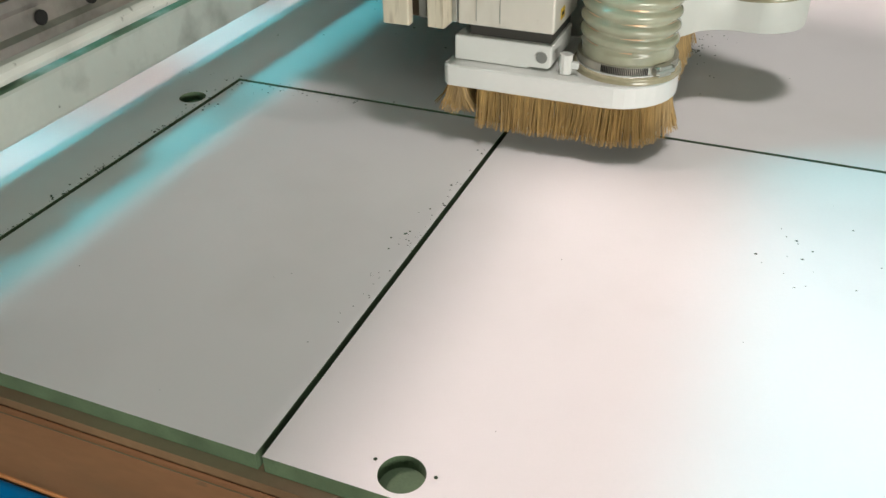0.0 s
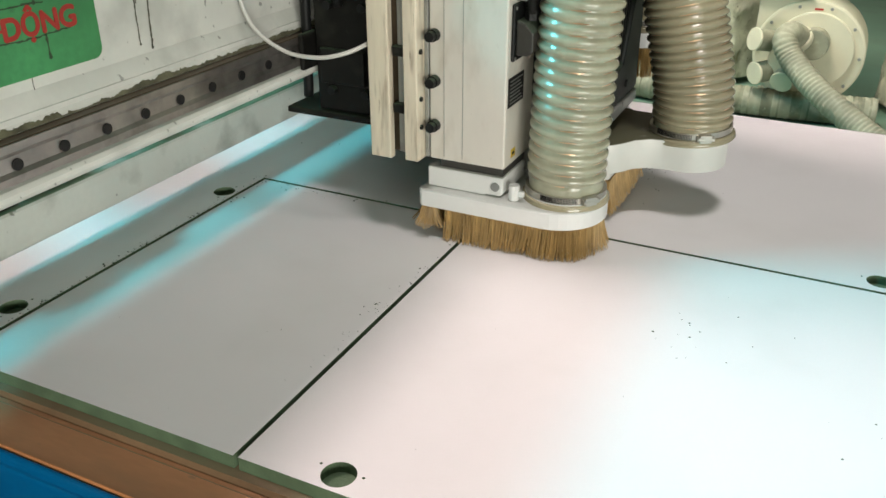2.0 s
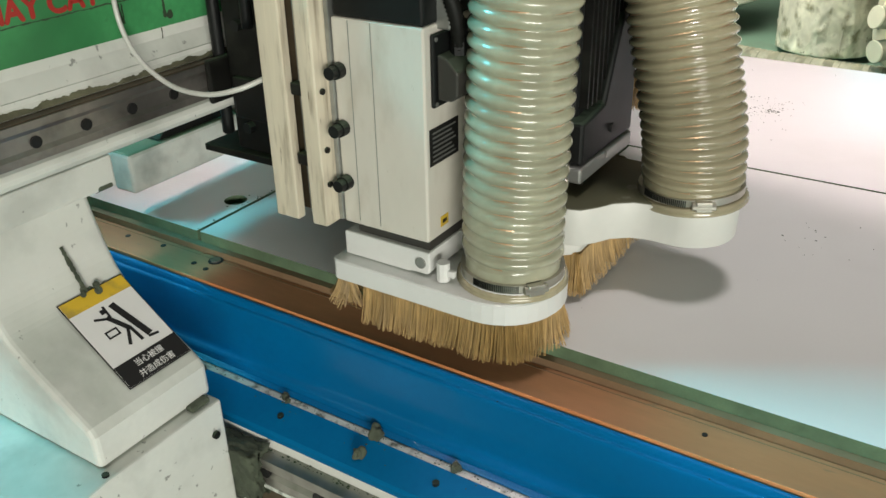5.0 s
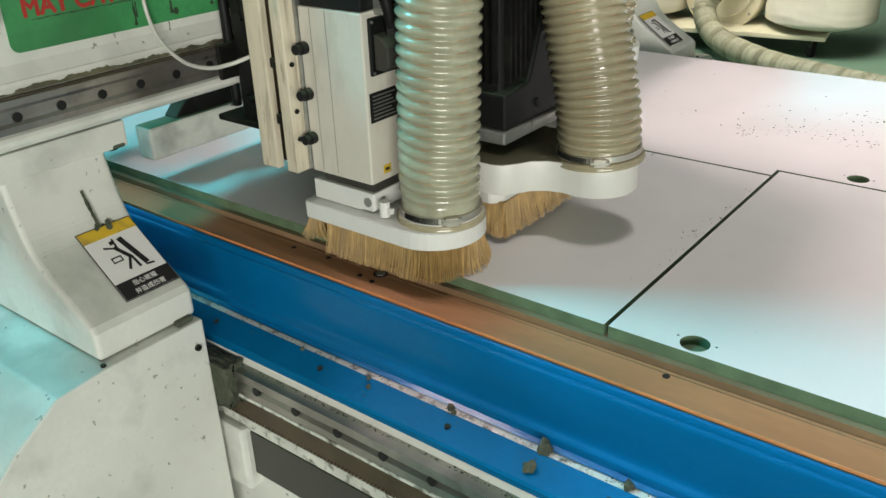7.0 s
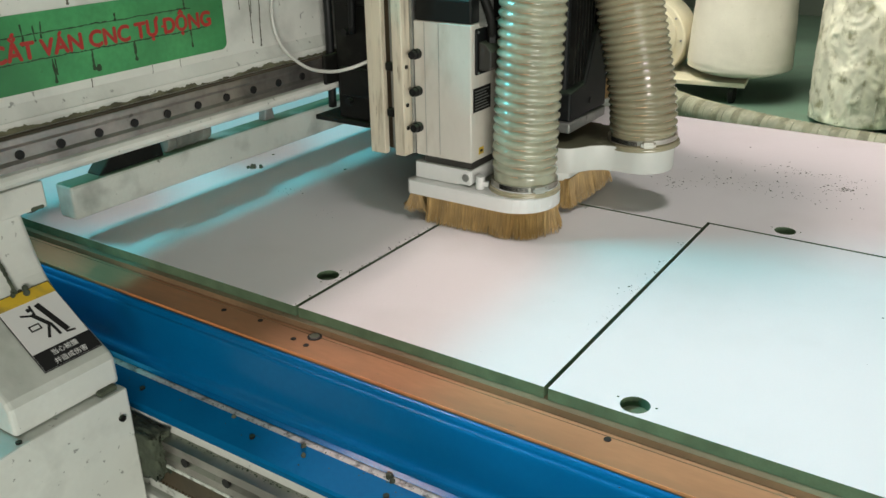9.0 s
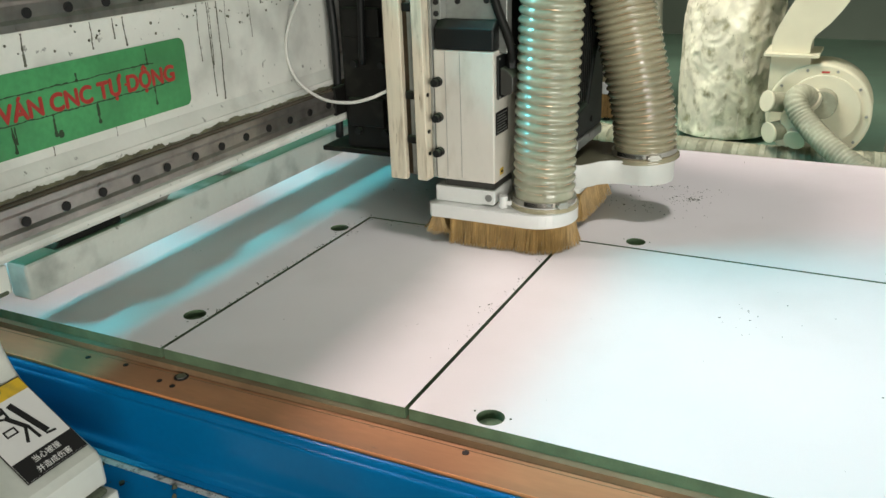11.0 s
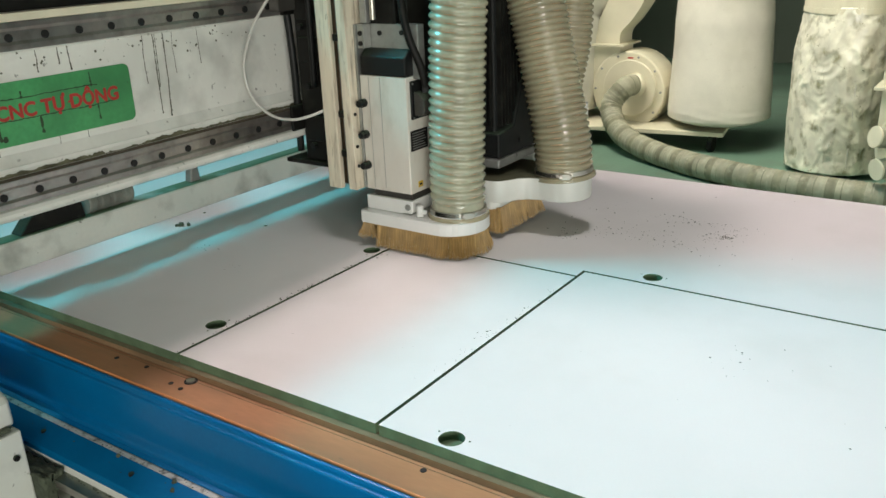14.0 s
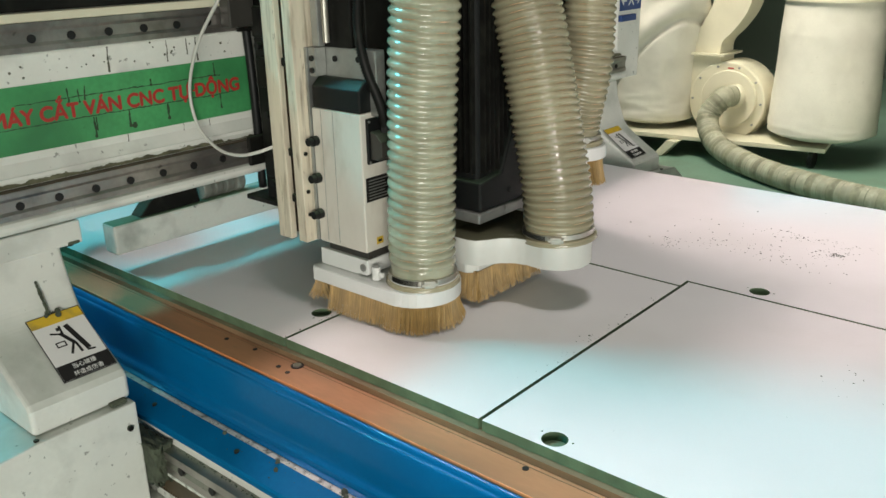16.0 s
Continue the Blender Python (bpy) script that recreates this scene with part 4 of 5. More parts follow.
    part("hose_socket", cyl(bmesh.new(), (-0.270, 0.441, 0.9265), 0.057, 0.009, seg=40), M_WHITECLEAN, shoe)
    skirt(shoe, stadium(-0.455, -0.281, 0.441, 0.071), 0.899, 0.8505, 3, spread=0.011, skip=lambda p: p.x < -0.428 and p.y < 0.40)
    skirt(shoe, [(-0.464, 0.376), (-0.446, 0.372), (-0.446, 0.384), (-0.464, 0.388)], 0.899, 0.866, 5, inset=0.001, spread=0.02)
    # second spindle: black finned motor on a raised shoe
    mx0, mx1, my0, my1 = -0.385, -0.268, 0.585, 0.705
    m2 = part("spindle_motor", new_box(mx0, mx1, my0, my1, 1.03, 1.62, bevel=0.006), M_BLACKGLOSS, h, "black finned spindle motor")
    for i in range(9):
        x = mx0 + 0.008 + i * 0.0125
        part("cooling_fin", new_box(x, x + 0.004, my0 - 0.010, my0 + 0.001, 1.07, 1.60), M_BLACK, m2)
        y = my0 + 0.008 + i * 0.0125
        part("cooling_fin", new_box(mx1 - 0.001, mx1 + 0.010, y, y + 0.004, 1.07, 1.60), M_BLACK, m2)
    part("motor_flange", new_box(-0.40, -0.249, 0.565, 0.722, 0.987, 1.006, bevel=0.003), M_GREYSTEEL, h, "silver motor flange")
    part("motor_mount", soften(prism([(0.572, 1.0065), (0.728, 1.0065), (0.728, 1.205), (0.703, 1.188), (0.668, 1.150), (0.632, 1.066), (0.572, 1.058)], "x", -0.395, -0.252), 0.004), M_BLACKGLOSS, h, "dark grey motor bracket")
    part("mount_screw", cyl(bmesh.new(), (-0.2515, 0.655, 1.030), 0.006, 0.006, "x", 12), M_INK, h)
    arm = [(-0.30, 0.531), (-0.250, 0.531), (-0.234, 0.536), (-0.221, 0.552), (-0.209, 0.572), (-0.190, 0.586), (-0.168, 0.5915)]
    arm += [(-0.146 + 0.060 * math.sin(a), 0.650 - 0.060 * math.cos(a)) for a in (math.pi * k / 36 for k in range(1, 37))] + [(-0.30, 0.712)]
    sh2 = part("dust_shoe", soften(prism([(-0.45, 0.5315), (-0.253, 0.5315), (-0.236, 0.546), (-0.236, 0.70), (-0.253, 0.72), (-0.45, 0.72)], "z", 0.908, 0.9705), 0.002, 1, 40), M_SHOE_DUSTY, h, "raised white plastic dust shoe")
    part("shoe_arm", soften(prism(arm, "z", 0.924, 0.9712), 0.002, 2, 40), M_SHOE_DUSTY, sh2, "white suction arm of the shoe", smooth=True)
    part("hose_socket", cyl(bmesh.new(), (-0.146, 0.650, 0.9735), 0.054, 0.009, seg=56), M_WHITECLEAN, sh2)
    skirt(sh2, [(-0.44, 0.535), (-0.232, 0.535), (-0.228, 0.54), (-0.228, 0.71), (-0.44, 0.71)], 0.912, 0.858, 8, spread=0.010)
    # third spindle, lifted highest
    m3 = part("spindle_motor", new_box(-0.50, -0.38, 0.86, 0.98, 1.12, 1.62, bevel=0.006), M_BLACKGLOSS, h, "black finned spindle motor")
    sh3 = part("dust_shoe", soften(prism(stadium(-0.48, -0.302, 0.955, 0.060), "z", 1.026, 1.052), 0.0015, 1, 40), M_WHITECLEAN, h, "lifted white plastic dust shoe")
    skirt(sh3, stadium(-0.47, -0.302, 0.955, 0.058), 1.028, 0.972, 12)
    # black carriage behind
    part("carriage_plate", new_box(-0.690, -0.552, 0.46, 1.06, 0.985, 1.75, bevel=0.004), M_BLACK, h, "dusty black carriage housing")
    part("carriage_lip", new_box(-0.746, -0.545, 0.452, 1.06, 0.974, 0.984, bevel=0.002), M_BLACK, h, "black sheet lip under the carriage")
    part("back_plate", new_box(-0.552, -0.38, 0.412, 0.425, 0.98, 1.75, bevel=0.002), M_BLACK, h)
    part("back_plate", new_box(-0.545, -0.36, 0.425, 1.05, 1.02, 1.75, bevel=0.002), M_BLACK, h)
    for z, y in ((1.03, 0.452), (1.20, 0.452), (1.29, 0.449)):
        part("carriage_block", new_box(-0.68, -0.60, y, 0.47, z, z + 0.055, bevel=0.004), M_BLACK, h)
    for x, y, z0, z1, w in ((-0.715, 0.47, 1.0, 1.75, 0.008), (-0.700, 0.485, 1.05, 1.75, 0.006), (-0.64, 0.452, 1.15, 1.75, 0.007)):
        part("carriage_cable", tube(catmull([(x, y, z0), (x + 0.012, y - 0.010, z0 + 0.2), (x - 0.006, y - 0.004, z0 + 0.42), (x, y, z1)], 8), w, 8), M_BLACKGLOSS, h, "black cable on the carriage", smooth=True)
    for x, z in ((-0.66, 1.02), (-0.60, 1.02), (-0.66, 1.15), (-0.60, 1.15), (-0.585, 1.26), (-0.67, 1.275)):
        part("carriage_bolt", cyl(bmesh.new(), (x, 0.456, z), 0.007, 0.012, "y", 10), M_BLACKGLOSS, h)
    part("slider_block", new_box(-0.7005, -0.692, 0.43, 0.60, 1.052, 1.108, bevel=0.003), M_BLACK, h, "black rail slider block")
    part("slider_block", new_box(-0.7005, -0.692, 0.43, 0.60, 1.30, 1.352, bevel=0.003), M_BLACK, h, "black rail slider block")
    part("limit_switch", new_box(-0.700, -0.672, 0.40, 0.455, 1.31, 1.38, bevel=0.003), M_SHELL, h, "grey limit switch block")
    part("lift_rod", cyl(bmesh.new(), (-0.424, 0.400, 1.50), 0.0055, 0.40, seg=14), M_CLAMP, h, "chrome lift rod")
    part("rod_guard", new_box(-0.452, -0.436, 0.394, 0.408, 1.293, 1.70, bevel=0.002), M_GREYSTEEL, h)
    pth = catmull([(-0.375, 0.43, 1.40), (-0.362, 0.41, 1.33), (-0.345, 0.405, 1.27), (-0.326, 0.415, 1.21), (-0.326, 0.425, 1.17)], 14)
    pth = resample(pth, 0.0022)
    part("power_conduit", tube(pth, lambda i: 0.0085 if i % 2 else 0.007, 12), M_BLACK, h, "black corrugated cable conduit", smooth=True)
    cab = catmull([(-0.60, 0.345, 1.40), (-0.616, 0.342, 1.366), (-0.687, 0.34, 1.289), (-0.728, 0.34, 1.207), (-0.715, 0.34, 1.142), (-0.663, 0.34, 1.108), (-0.607, 0.342, 1.103), (-0.565, 0.352, 1.112), (-0.545, 0.380, 1.122)], 10)
    part("white_cable", tube(cab, 0.0030, 10), M_CABLE, h, "looping white cable", smooth=True)
    hoses = [
        hose([(-0.270, 0.441, 0.918), (-0.270, 0.441, 1.0), (-0.268, 0.443, 1.10), (-0.264, 0.447, 1.25), (-0.258, 0.452, 1.40), (-0.25, 0.46, 1.75), (-0.24, 0.47, 2.2)], 0.0555, M_HOSE, "clear ribbed suction hose with wire helix and steel clamp"),
        hose([(-0.143, 0.650, 0.962), (-0.148, 0.650, 1.04), (-0.172, 0.655, 1.14), (-0.210, 0.665, 1.28), (-0.242, 0.67, 1.42), (-0.25, 0.68, 1.75), (-0.23, 0.69, 2.2)], 0.060, M_HOSE_DIRTY, "brownish dusty ribbed suction hose with steel clamp", 0.0122, -60),
        hose([(-0.307, 0.955, 1.050), (-0.307, 0.955, 1.10), (-0.285, 0.955, 1.22), (-0.285, 0.96, 1.40), (-0.28, 0.97, 1.75), (-0.28, 0.97, 2.2)], 0.052, M_HOSE_DIRTY, "brownish ribbed suction hose on the lifted spindle", 0.0138),
    ]
    return h, hoses


HEAD, HOSES = router_head()

# ---- dust collectors ----
def sack(name, cx, cy, r, z0, z1, material, label, wrinkle, seed, lean=0.0, collar=0.0):
    bm = bmesh.new()
    film = wrinkle > 0.1
    seg, rings = (170, 140) if film else (110, 90)
    grid = []
    for j in range(rings + 1):
        f = j / rings
        z = z0 + (z1 - z0) * f
        curl = 0.035 if film else 0.07
        prof = min(1.0, (f / curl + 0.05) ** 0.40) if f < curl else 1.0
        prof *= 1.0 + 0.03 * math.sin(f * 5 + seed) - 0.07 * max(0.0, f - 0.75) / 0.25
        row = []
        for k in range(seg):
            a = 2 * math.pi * k / seg
            p = Vector((math.cos(a) * 2.2, math.sin(a) * 2.2, z * 3.5 + seed * 7))
            # broad slack folds, with tighter sideways wrinkles where the cloth bulges near the base
            low = max(0.0, 1 - f / 0.30)
            w = noise.noise(p * Vector((0.7, 0.7, 0.5))) * 0.75
            w += low * (0.45 - 1.8 * abs(noise.noise(Vector((p.x * 0.6, p.y * 0.6, z * 16 + seed))))) * 0.55
            w += 0.16 * noise.noise(p * 2.1) + 0.10 * (0.4 - abs(noise.noise(Vector((p.x * 1.6, p.y * 1.6, p.z * 4.5)))))
            if seed == 2:
                # one long slanting crease where the cloth has slumped
                d = z - (0.60 + 0.42 * math.cos(a + 0.5))
                w += 0.9 * math.exp(-(d / 0.10) ** 2) - 1.2 * math.exp(-((d + 0.11) / 0.03) ** 2)
            if film:
                q = Vector((math.cos(a) * 1.9, math.sin(a) * 1.9, z * 3.4 + seed * 3)) + noise.noise_vector(p * 0.7) * 0.8
                fold = (0.5 - abs(noise.noise(q * 1.2))) * 0.60 + (0.45 - abs(noise.noise(q * 2.7 + Vector((3, 1, 4))))) * 0.36
                fold += (0.4 - abs(noise.noise(Vector((q.x * 4.6, q.y * 4.6, q.z * 5.0)) + Vector((1, 7, 2))))) * 0.22
                w = 0.30 * noise.noise(p * 0.6) + fold
            rr = r * prof * (1 + wrinkle * w)
            row.append(bm.verts.new((cx + rr * math.cos(a) + lean * f, cy + rr * math.sin(a), z + wrinkle * 0.1 * w * r)))
        grid.append(row)
    for a, b in zip(grid, grid[1:]):
        for k in range(seg):
            bm.faces.new((a[k], a[(k + 1) % seg], b[(k + 1) % seg], b[k]))
    bm.faces.new(grid[0][::-1])
    bm.faces.new(grid[-1])
    bag = thing(name, label, "dust bag", "dust collector bags")
    part("bag_cloth", bm, material, bag, smooth=True)
    if film:
        part("seam", tube(catmull([(cx + lean * f + r * 0.42 * (1 - 0.1 * f), cy - r * (0.95 - 0.03 * math.sin(9 * f)), z0 + (z1 - z0) * f) for f in (0.08, 0.3, 0.5, 0.7, 0.9)], 6), 0.004, 6), M_BAG, bag, "welded seam of the film")
    if collar:
        part("collar", soften(cyl(bmesh.new(), (cx + lean, cy, z1 + 0.085), collar, 0.20, seg=48), 0.008, 2, 60), M_CREAM, bag, "cream metal collar")
        part("strap", cyl(bmesh.new(), (cx + lean, cy, z1 - 0.02), collar * 1.01, 0.03, seg=48), M_CREAM, bag, "cream tension strap")
    return bag


def blower(cx, cy, cz, r, depth, label, base_z=0.145):
    b = thing("blower", label, "blower", "dust blowers")
    housing = bmesh.new()
    cyl(housing, (cx, cy, cz), r, depth, "y", 48)
    part("housing", soften(housing, 0.012, 2, 60), M_CREAM, b, "cream round fan housing")
    part("inlet_ring", soften(cyl(bmesh.new(), (cx + 0.02, cy - depth / 2 - 0.012, cz + 0.02), r * 0.72, 0.024, "y", 40), 0.004, 1, 60), M_CREAM, b)
    part("outlet", new_box(cx - r, cx - r + 0.20, cy - depth * 0.45, cy + depth * 0.45, cz, cz + r + 0.03, bevel=0.004), M_CREAM, b)
    part("outlet_flange", new_box(cx - r - 0.035, cx - r + 0.24, cy - depth * 0.6, cy + depth * 0.6, cz + r + 0.0305, cz + r + 0.045), M_CREAM, b, "bolted outlet flange")
    z = cz + r + 0.0455
    x = cx - r
    left = catmull([(x + 0.00, 0, z), (x + 0.00, 0, z + 0.08), (x + 0.05, 0, z + 0.20), (x + 0.11, 0, z + 0.33), (x + 0.13, 0, z + 0.50), (x + 0.08, 0, z + 0.75)], 8)
    right = catmull([(x + 0.19, 0, z), (x + 0.20, 0, z + 0.08), (x + 0.28, 0, z + 0.17), (x + 0.36, 0, z + 0.30), (x + 0.38, 0, z + 0.45), (x + 0.34, 0, z + 0.75)], 8)
    outl = [(p.x, p.z) for p in left] + [(p.x, p.z) for p in reversed(right)]
    part("swan_duct", prism(outl, "y", cy - depth * 0.42, cy + depth * 0.42), M_CREAM, b, "cream curved outlet duct")
    part("foot", soften(prism([(cx - 0.17, base_z), (cx + 0.17, base_z), (cx + 0.1, cz), (cx - 0.1, cz)], "y", cy - depth * 0.3, cy + depth * 0.3), 0.004), M_CREAM, b)
    for k in range(10):
        a = 2 * math.pi * k / 10
        part("rim_bolt", cyl(bmesh.new(), (cx + r * 0.9 * math.cos(a), cy - depth / 2 - 0.003, cz + r * 0.9 * math.sin(a)), 0.008, 0.01, "y", 8), M_GREYSTEEL, b)
    part("red_mark", new_box(cx - 0.005, cx + 0.035, cy - depth / 2 - 0.003, cy - depth / 2 - 0.0005, cz + r * 0.82, cz + r * 0.855), M_RED, b)
    return b


def duct(pts, r, label, name="flex_duct", pitch=0.035):
    path = resample(catmull(pts, 16), pitch / 4)
    whole = thing(name, label, "duct", "flexible ducts")
    ob = part("duct_wall", tube(path, lambda i: r - 0.004 * (i % 4 in (0, 1)), 24), M_DUCT, whole, smooth=True)
    part("duct_cuff", tube(path[:5], r + 0.006, 24), M_CREAM, whole, "cream end cuff", smooth=True)
    ob.data.materials.append(M_DUCT_BAND)
    if name == "flex_duct":
        for p in ob.data.polygons:
            p.material_index = 1 if (p.index // 24) % 16 in (0, 1, 2, 3, 4, 5, 9) else 0
    return whole


def collectors():
    base = thing("steel_trolley", "cream steel base plate of a dust collector on castors", "base plate")
    turn = Matrix.Translation((-1.035, 4.86, 0)) @ Matrix.Rotation(radians(9.5), 4, "Z")
    part("plate", new_box(-1.95, 0.0, 0.0, 0.62, 0.115, 0.145, bevel=0.004, m=turn), M_CREAM, base)
    for x, y in ((-1.85, 0.07), (-0.08, 0.07), (-1.85, 0.55), (-0.08, 0.55)):
        part("castor", cyl(bmesh.new(), turn @ Vector((x, y, 0.057)), 0.057, 0.03, "x", 18), M_BLACK, base)
    part("strut", soften(prism([(-2.02, 0.115), (-1.94, 0.115), (-2.05, 0.0), (-2.12, 0.0)], "y", 4.64, 4.71), 0.004), M_CREAM, base)
    blower(-1.765, 5.11, 0.360, 0.27, 0.26, "cream dust-extraction blower with a swan-neck duct")
    sack("dust_bag", -1.16, 5.12, 0.325, 0.146, 1.08, M_BAG, "full white cloth dust bag on the base plate", 0.040, 1, 0.0, 0.318)
    sack("dust_bag", -2.35, 5.05, 0.315, 0.146, 1.10, M_BAG, "slumped creased white cloth dust bag on the base plate", 0.100, 2, 0.04, 0.305)
    duct([(-1.68, 4.95, 0.41), (-1.73, 4.84, 0.40), (-1.79, 4.76, 0.27), (-1.64, 4.62, 0.13), (-1.30, 4.42, 0.076), (-0.90, 4.22, 0.074), (-0.50, 4.10, 0.074), (0.0, 4.05, 0.074), (0.6, 4.1, 0.074)], 0.074,
         "dusty flexible duct lying on the green floor")
    sack("film_sack", -0.335, 4.78, 0.278, 0.004, 0.98, M_SACK, "wrinkled clear film sack full of dust", 0.125, 5, 0.02, 0.27)
    blower(0.235, 4.28, 0.315, 0.265, 0.26, "cream dust blower with several inlet stubs", 0.05)
    hub = thing("inlet_hub", "grey inlet manifold on the blower face", "manifold")
    part("hub_ring", soften(cyl(bmesh.new(), (0.255, 4.085, 0.385), 0.075, 0.09, "y", 32), 0.006, 2, 60), M_DUCT, hub)
    part("hub_body", soften(cyl(bmesh.new(), (0.15, 4.06, 0.31), 0.085, 0.13, "y", 32), 0.008, 2, 60), M_CREAM, hub)
    for a, b in (((0.11, 4.09, 0.375), (-0.004, 3.98, 0.402)), ((0.12, 4.09, 0.245), (0.02, 3.98, 0.236)), ((0.17, 4.06, 0.25), (0.15, 3.97, 0.21))):
        stub = thing("inlet_stub", "short cream pipe stub of the blower", "pipe", "inlet stubs")
        a, b = Vector(a), Vector(b)
        m = (b - a).to_track_quat("Z", "X").to_matrix().to_4x4()
        part("pipe", soften(cyl(bmesh.new(), (a + b) / 2, 0.052, (b - a).length, m=m, seg=28), 0.003, 1, 60), M_DUCT, stub)
        part("end_cap", soften(cyl(bmesh.new(), b + (b - a).normalized() * 0.004, 0.056, 0.012, m=m, seg=28), 0.003, 1, 60), M_CREAM, stub, "cream closing cap")
    tagged(link_mesh("collector_stand", new_box(0.0, 0.47, 4.19, 4.44, 0.0, 0.050, bevel=0.004), M_DUCT), "low dusty plate under the blower", "base plate")
    duct([(0.20, 4.06, 0.40), (0.155, 4.00, 0.44), (0.135, 3.95, 0.41), (0.19, 3.90, 0.335), (0.30, 3.80, 0.255), (0.444, 3.70, 0.175), (0.70, 3.55, 0.068), (1.0, 3.45, 0.062), (1.7, 3.3, 0.062)], 0.060,
         "grey ribbed hose from the blower to the floor", "flex_hose", 0.022)
    sack("film_sack", 0.87, 4.52, 0.27, 0.004, 0.98, M_SACK, "wrinkled clear film sack full of dust", 0.125, 9)


collectors()

# ---- chips ----
flakes("dust_chips", [(-0.012, 0.30, 0.008, 0.012, 12), (-0.010, 0.42, 0.006, 0.012, 8), (-0.008, 0.36, 0.004, 0.08, 20), (-0.016, 0.20, 0.007, 0.04, 12), (-0.018, 0.33, 0.008, 0.05, 7), (0.347, 0.353, 0.001, 0.001, 2), (0.345, 0.436, 0.002, 0.002, 3), (0.139, 0.323, 0.001, 0.001, 1),
                      (0.34, 0.40, 0.03, 0.03, 12), (0.52, 0.33, 0.08, 0.08, 16), (0.2, 0.2, 0.25, 0.12, 8)], 1, TOP, "dark green chips beside the cut", (0.0010, 0.0032))
flakes("dust_chips", [(0.16, 0.92, 0.02, 0.03, 70), (-0.02, 0.88, 0.06, 0.02, 60), (0.06, 0.99, 0.09, 0.012, 50), (0.02, 0.83, 0.08, 0.012, 40), (-0.12, 0.80, 0.02, 0.03, 35), (0.10, 0.97, 0.07, 0.015, 35), (0.17, 0.92, 0.006, 0.006, 40), (0.10, 0.85, 0.03, 0.02, 20), (-0.05, 0.95, 0.25, 0.14, 40)], 2, TOP,
       "ring of dark green chips on the sheet", (0.0010, 0.0040))
flakes("dust_chips", [(-0.406, 0.3, 0.0035, 0.15, 110), (-0.404, 0.25, 0.002, 0.16, 80), (-0.392, 0.50, 0.012, 0.05, 16), (-0.36, 0.545, 0.02, 0.02, 8), (-0.25, 0.588, 0.1, 0.003, 40), (-0.60, 0.30, 0.015, 0.012, 8), (-0.75, 0.36, 0.012, 0.008, 12), (-0.3, 0.58, 0.08, 0.012, 40)], 3, TOP, "dark green chips along the far cut", (0.001, 0.0035))


def dust_clump(x, y, z, size, seed):
    bm = bmesh.new()
    bmesh.ops.create_icosphere(bm, subdivisions=3, radius=size)
    for v in bm.verts:
        n = noise.noise(v.co * (1.4 / size) + Vector((seed * 9.0, 0, 0)))
        v.co = v.co * (1 + 0.55 * n)
        v.co.z = max(v.co.z, -size * 0.6) * (1.0 + 0.3 * (seed % 2))
        v.co += Vector((x, y, z + size * 0.55))
    return tagged(link_mesh("dust_clump", bm, M_DIRT), "crumb of caked green dust on the blue flange", "dust clump", "dust clumps")


for q in ((-0.020, -0.103, 0.7170, 0.009, 1), (-0.022, -0.134, 0.7085, 0.0075, 2), (-0.163, -0.103, 0.7170, 0.0045, 3), (-0.155, -0.108, 0.7165, 0.0035, 4), (0.092, -0.104, 0.7170, 0.006, 5), (-0.30, -0.112, 0.7150, 0.0035, 6),
          (-0.29, -0.124, 0.7115, 0.003, 7), (0.25, -0.102, 0.7170, 0.005, 8), (-0.43, -0.113, 0.7150, 0.003, 9)):
    dust_clump(*q)
for q in ((-0.914, 0.430, TOP, 0.006, 12), (-0.900, 0.440, TOP, 0.004, 13), (-0.922, 0.424, TOP, 0.0035, 14)):
    tagged(dust_clump(*q), "dark crumb of dust on the white sheet")
flakes("dust_crumbs", [(x * 0.09 - 0.5, -0.1545, 0.03, 0.0016, 40) for x in range(12)], 17, 0.6752, "green dust along the top of the guide rail", (0.001, 0.0042))
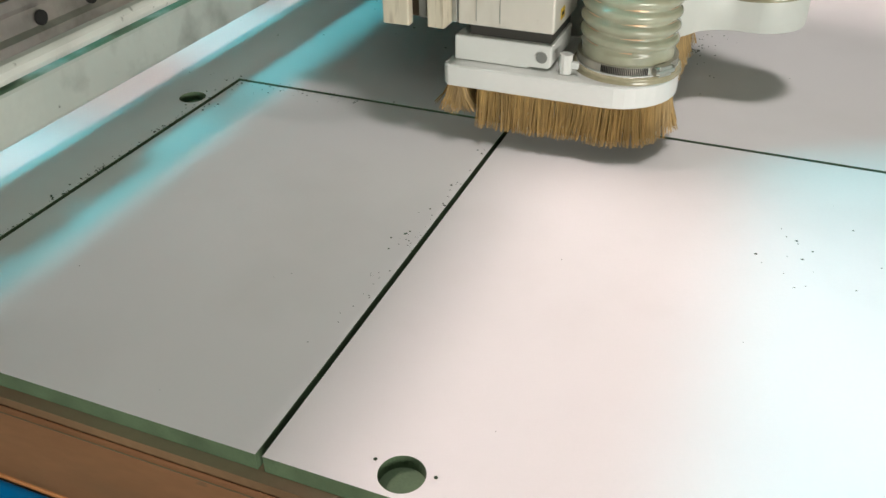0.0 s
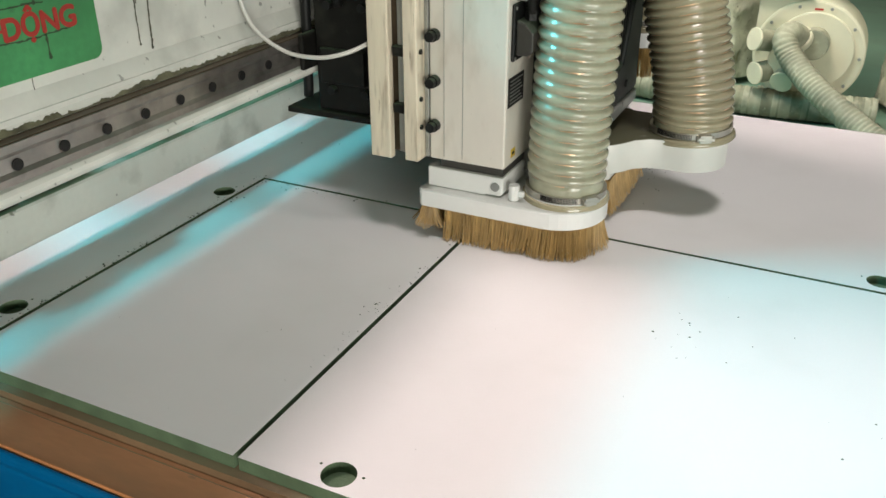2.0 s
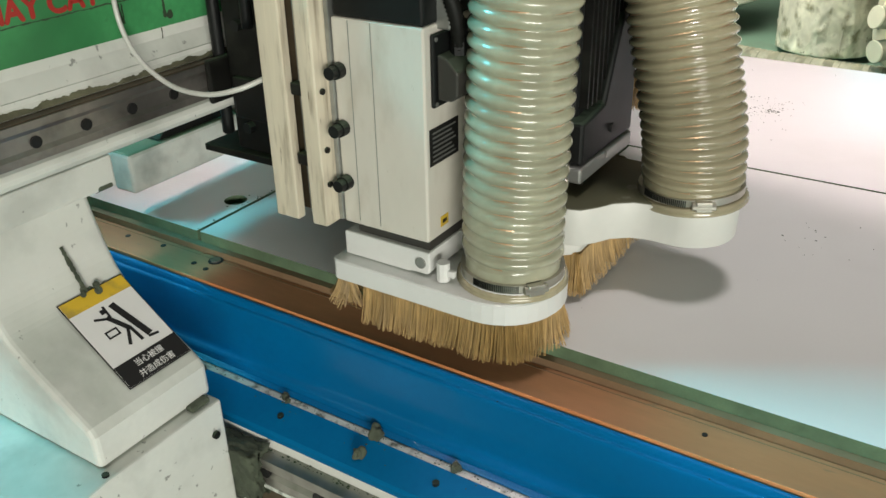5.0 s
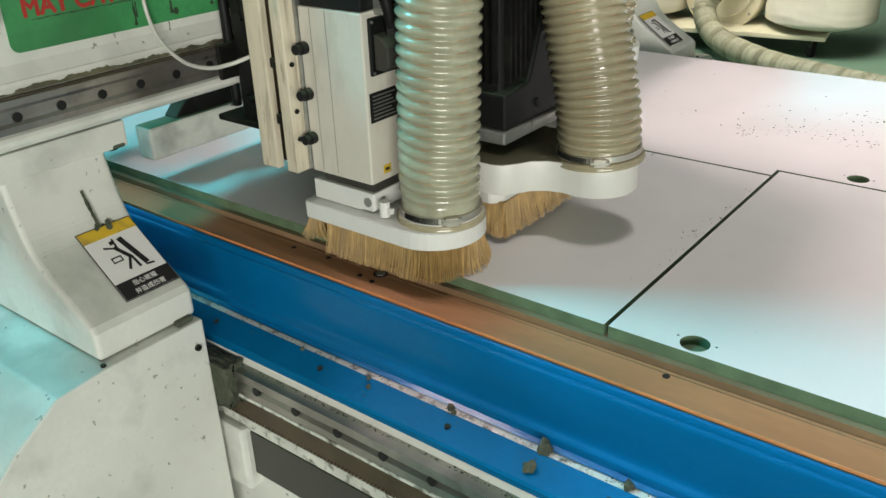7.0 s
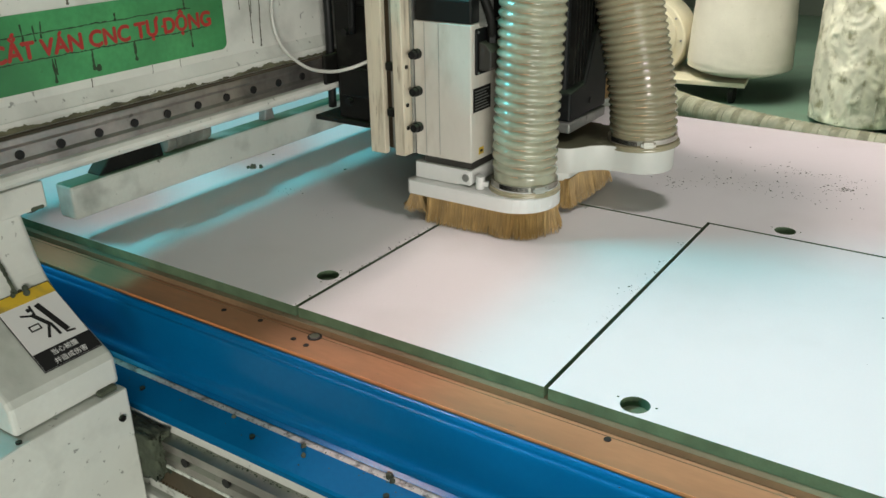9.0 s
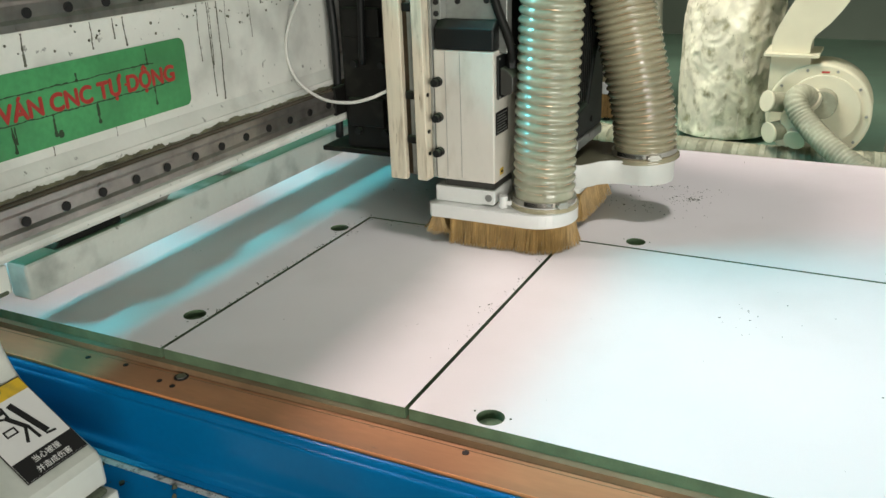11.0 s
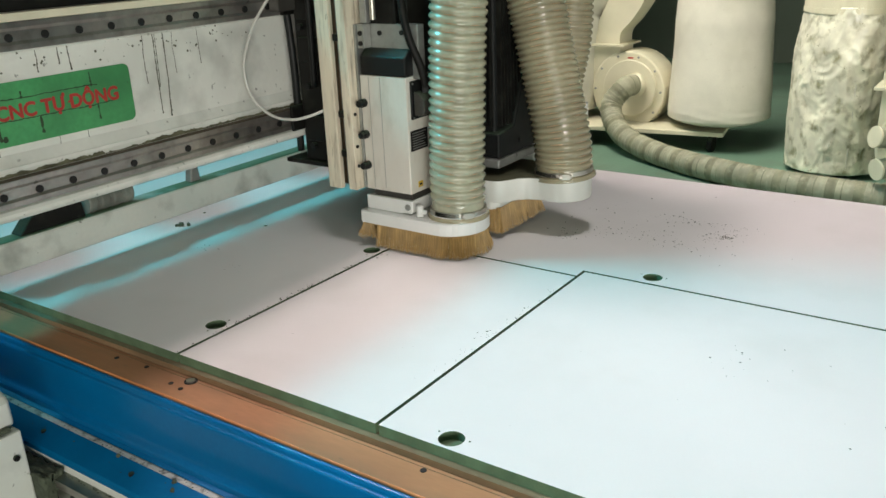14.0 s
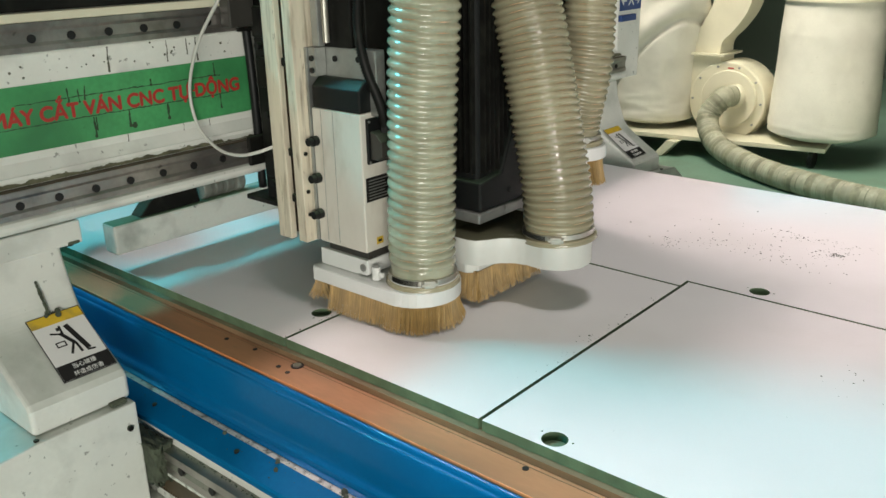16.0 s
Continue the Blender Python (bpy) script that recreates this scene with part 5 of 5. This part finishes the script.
flakes("dust_crumbs", [(x * 0.11 - 0.8, -0.105, 0.03, 0.004, 30) for x in range(14)] + [(x * 0.2 - 0.8, -0.125, 0.06, 0.01, 18) for x in range(8)], 7, 0.7166, "green-brown crumbs along the groove", (0.001, 0.0035))


# ---- movement ----
def motions():
    bridge = [(0, 0.402), (4.78, 0.402), (4.86, 0.397), (5.0, 0.373), (5.2, 0.334), (6.78, 0.018), (6.9, 0.0), (9.70, 0.0), (9.82, 0.012), (11.3, 0.309), (11.5, 0.352), (11.7, 0.392), (11.8, 0.402),
              (12.5, 0.402), (12.65, 0.37), (13.0, 0.211), (13.35, 0.025), (13.5, 0.0), (16, 0.0)]
    cross = [(0, 0.155, 0.022), (1.0, 0.155, 0.022), (1.5, 0.154, 0.012), (1.85, 0.154, 0.0), (1.95, 0.152, 0.0), (2.0, 0.144, 0.0), (2.5, 0.037, 0.0), (3.5, -0.172, 0.0), (4.0, -0.277, 0.0), (4.5, -0.380, 0.0),
             (4.72, -0.427, 0.0), (4.82, -0.440, 0.0), (6.85, -0.441, 0.0), (6.95, -0.428, 0.0), (7.5, -0.312, 0.0), (8.0, -0.205, 0.0), (8.5, -0.099, 0.0), (9.0, 0.0, 0.0), (9.2, 0.043, 0.0), (9.68, 0.145, 0.0), (9.78, 0.153, 0.0),
             (12.0, 0.152, 0.002), (12.1, 0.152, 0.006), (12.4, 0.152, 0.043), (12.55, 0.152, 0.044), (13.0, 0.168, 0.045), (13.45, 0.188, 0.045), (13.6, 0.188, 0.043), (13.88, 0.186, 0.006), (14.0, 0.165, 0.003),
             (14.5, 0.064, 0.003), (15.0, -0.043, 0.003), (15.5, -0.146, 0.003), (16, -0.249, 0.002)]

    def at(rows, t):
        for a, b in zip(rows, rows[1:]):
            if t <= b[0]:
                f = (t - a[0]) / (b[0] - a[0])
                return [u + (v - u) * f for u, v in zip(a[1:], b[1:])]
        return rows[-1][1:]
    walk(GANTRY, [(t, pose(x, 0, 0)) for t, x in bridge])
    times = sorted({r[0] for r in bridge} | {r[0] for r in cross})
    rows = [(t, pose(at(bridge, t)[0], at(cross, t)[0], at(cross, t)[1])) for t in times]
    for moved in (HEAD, *HOSES):
        walk(moved, rows)


motions()
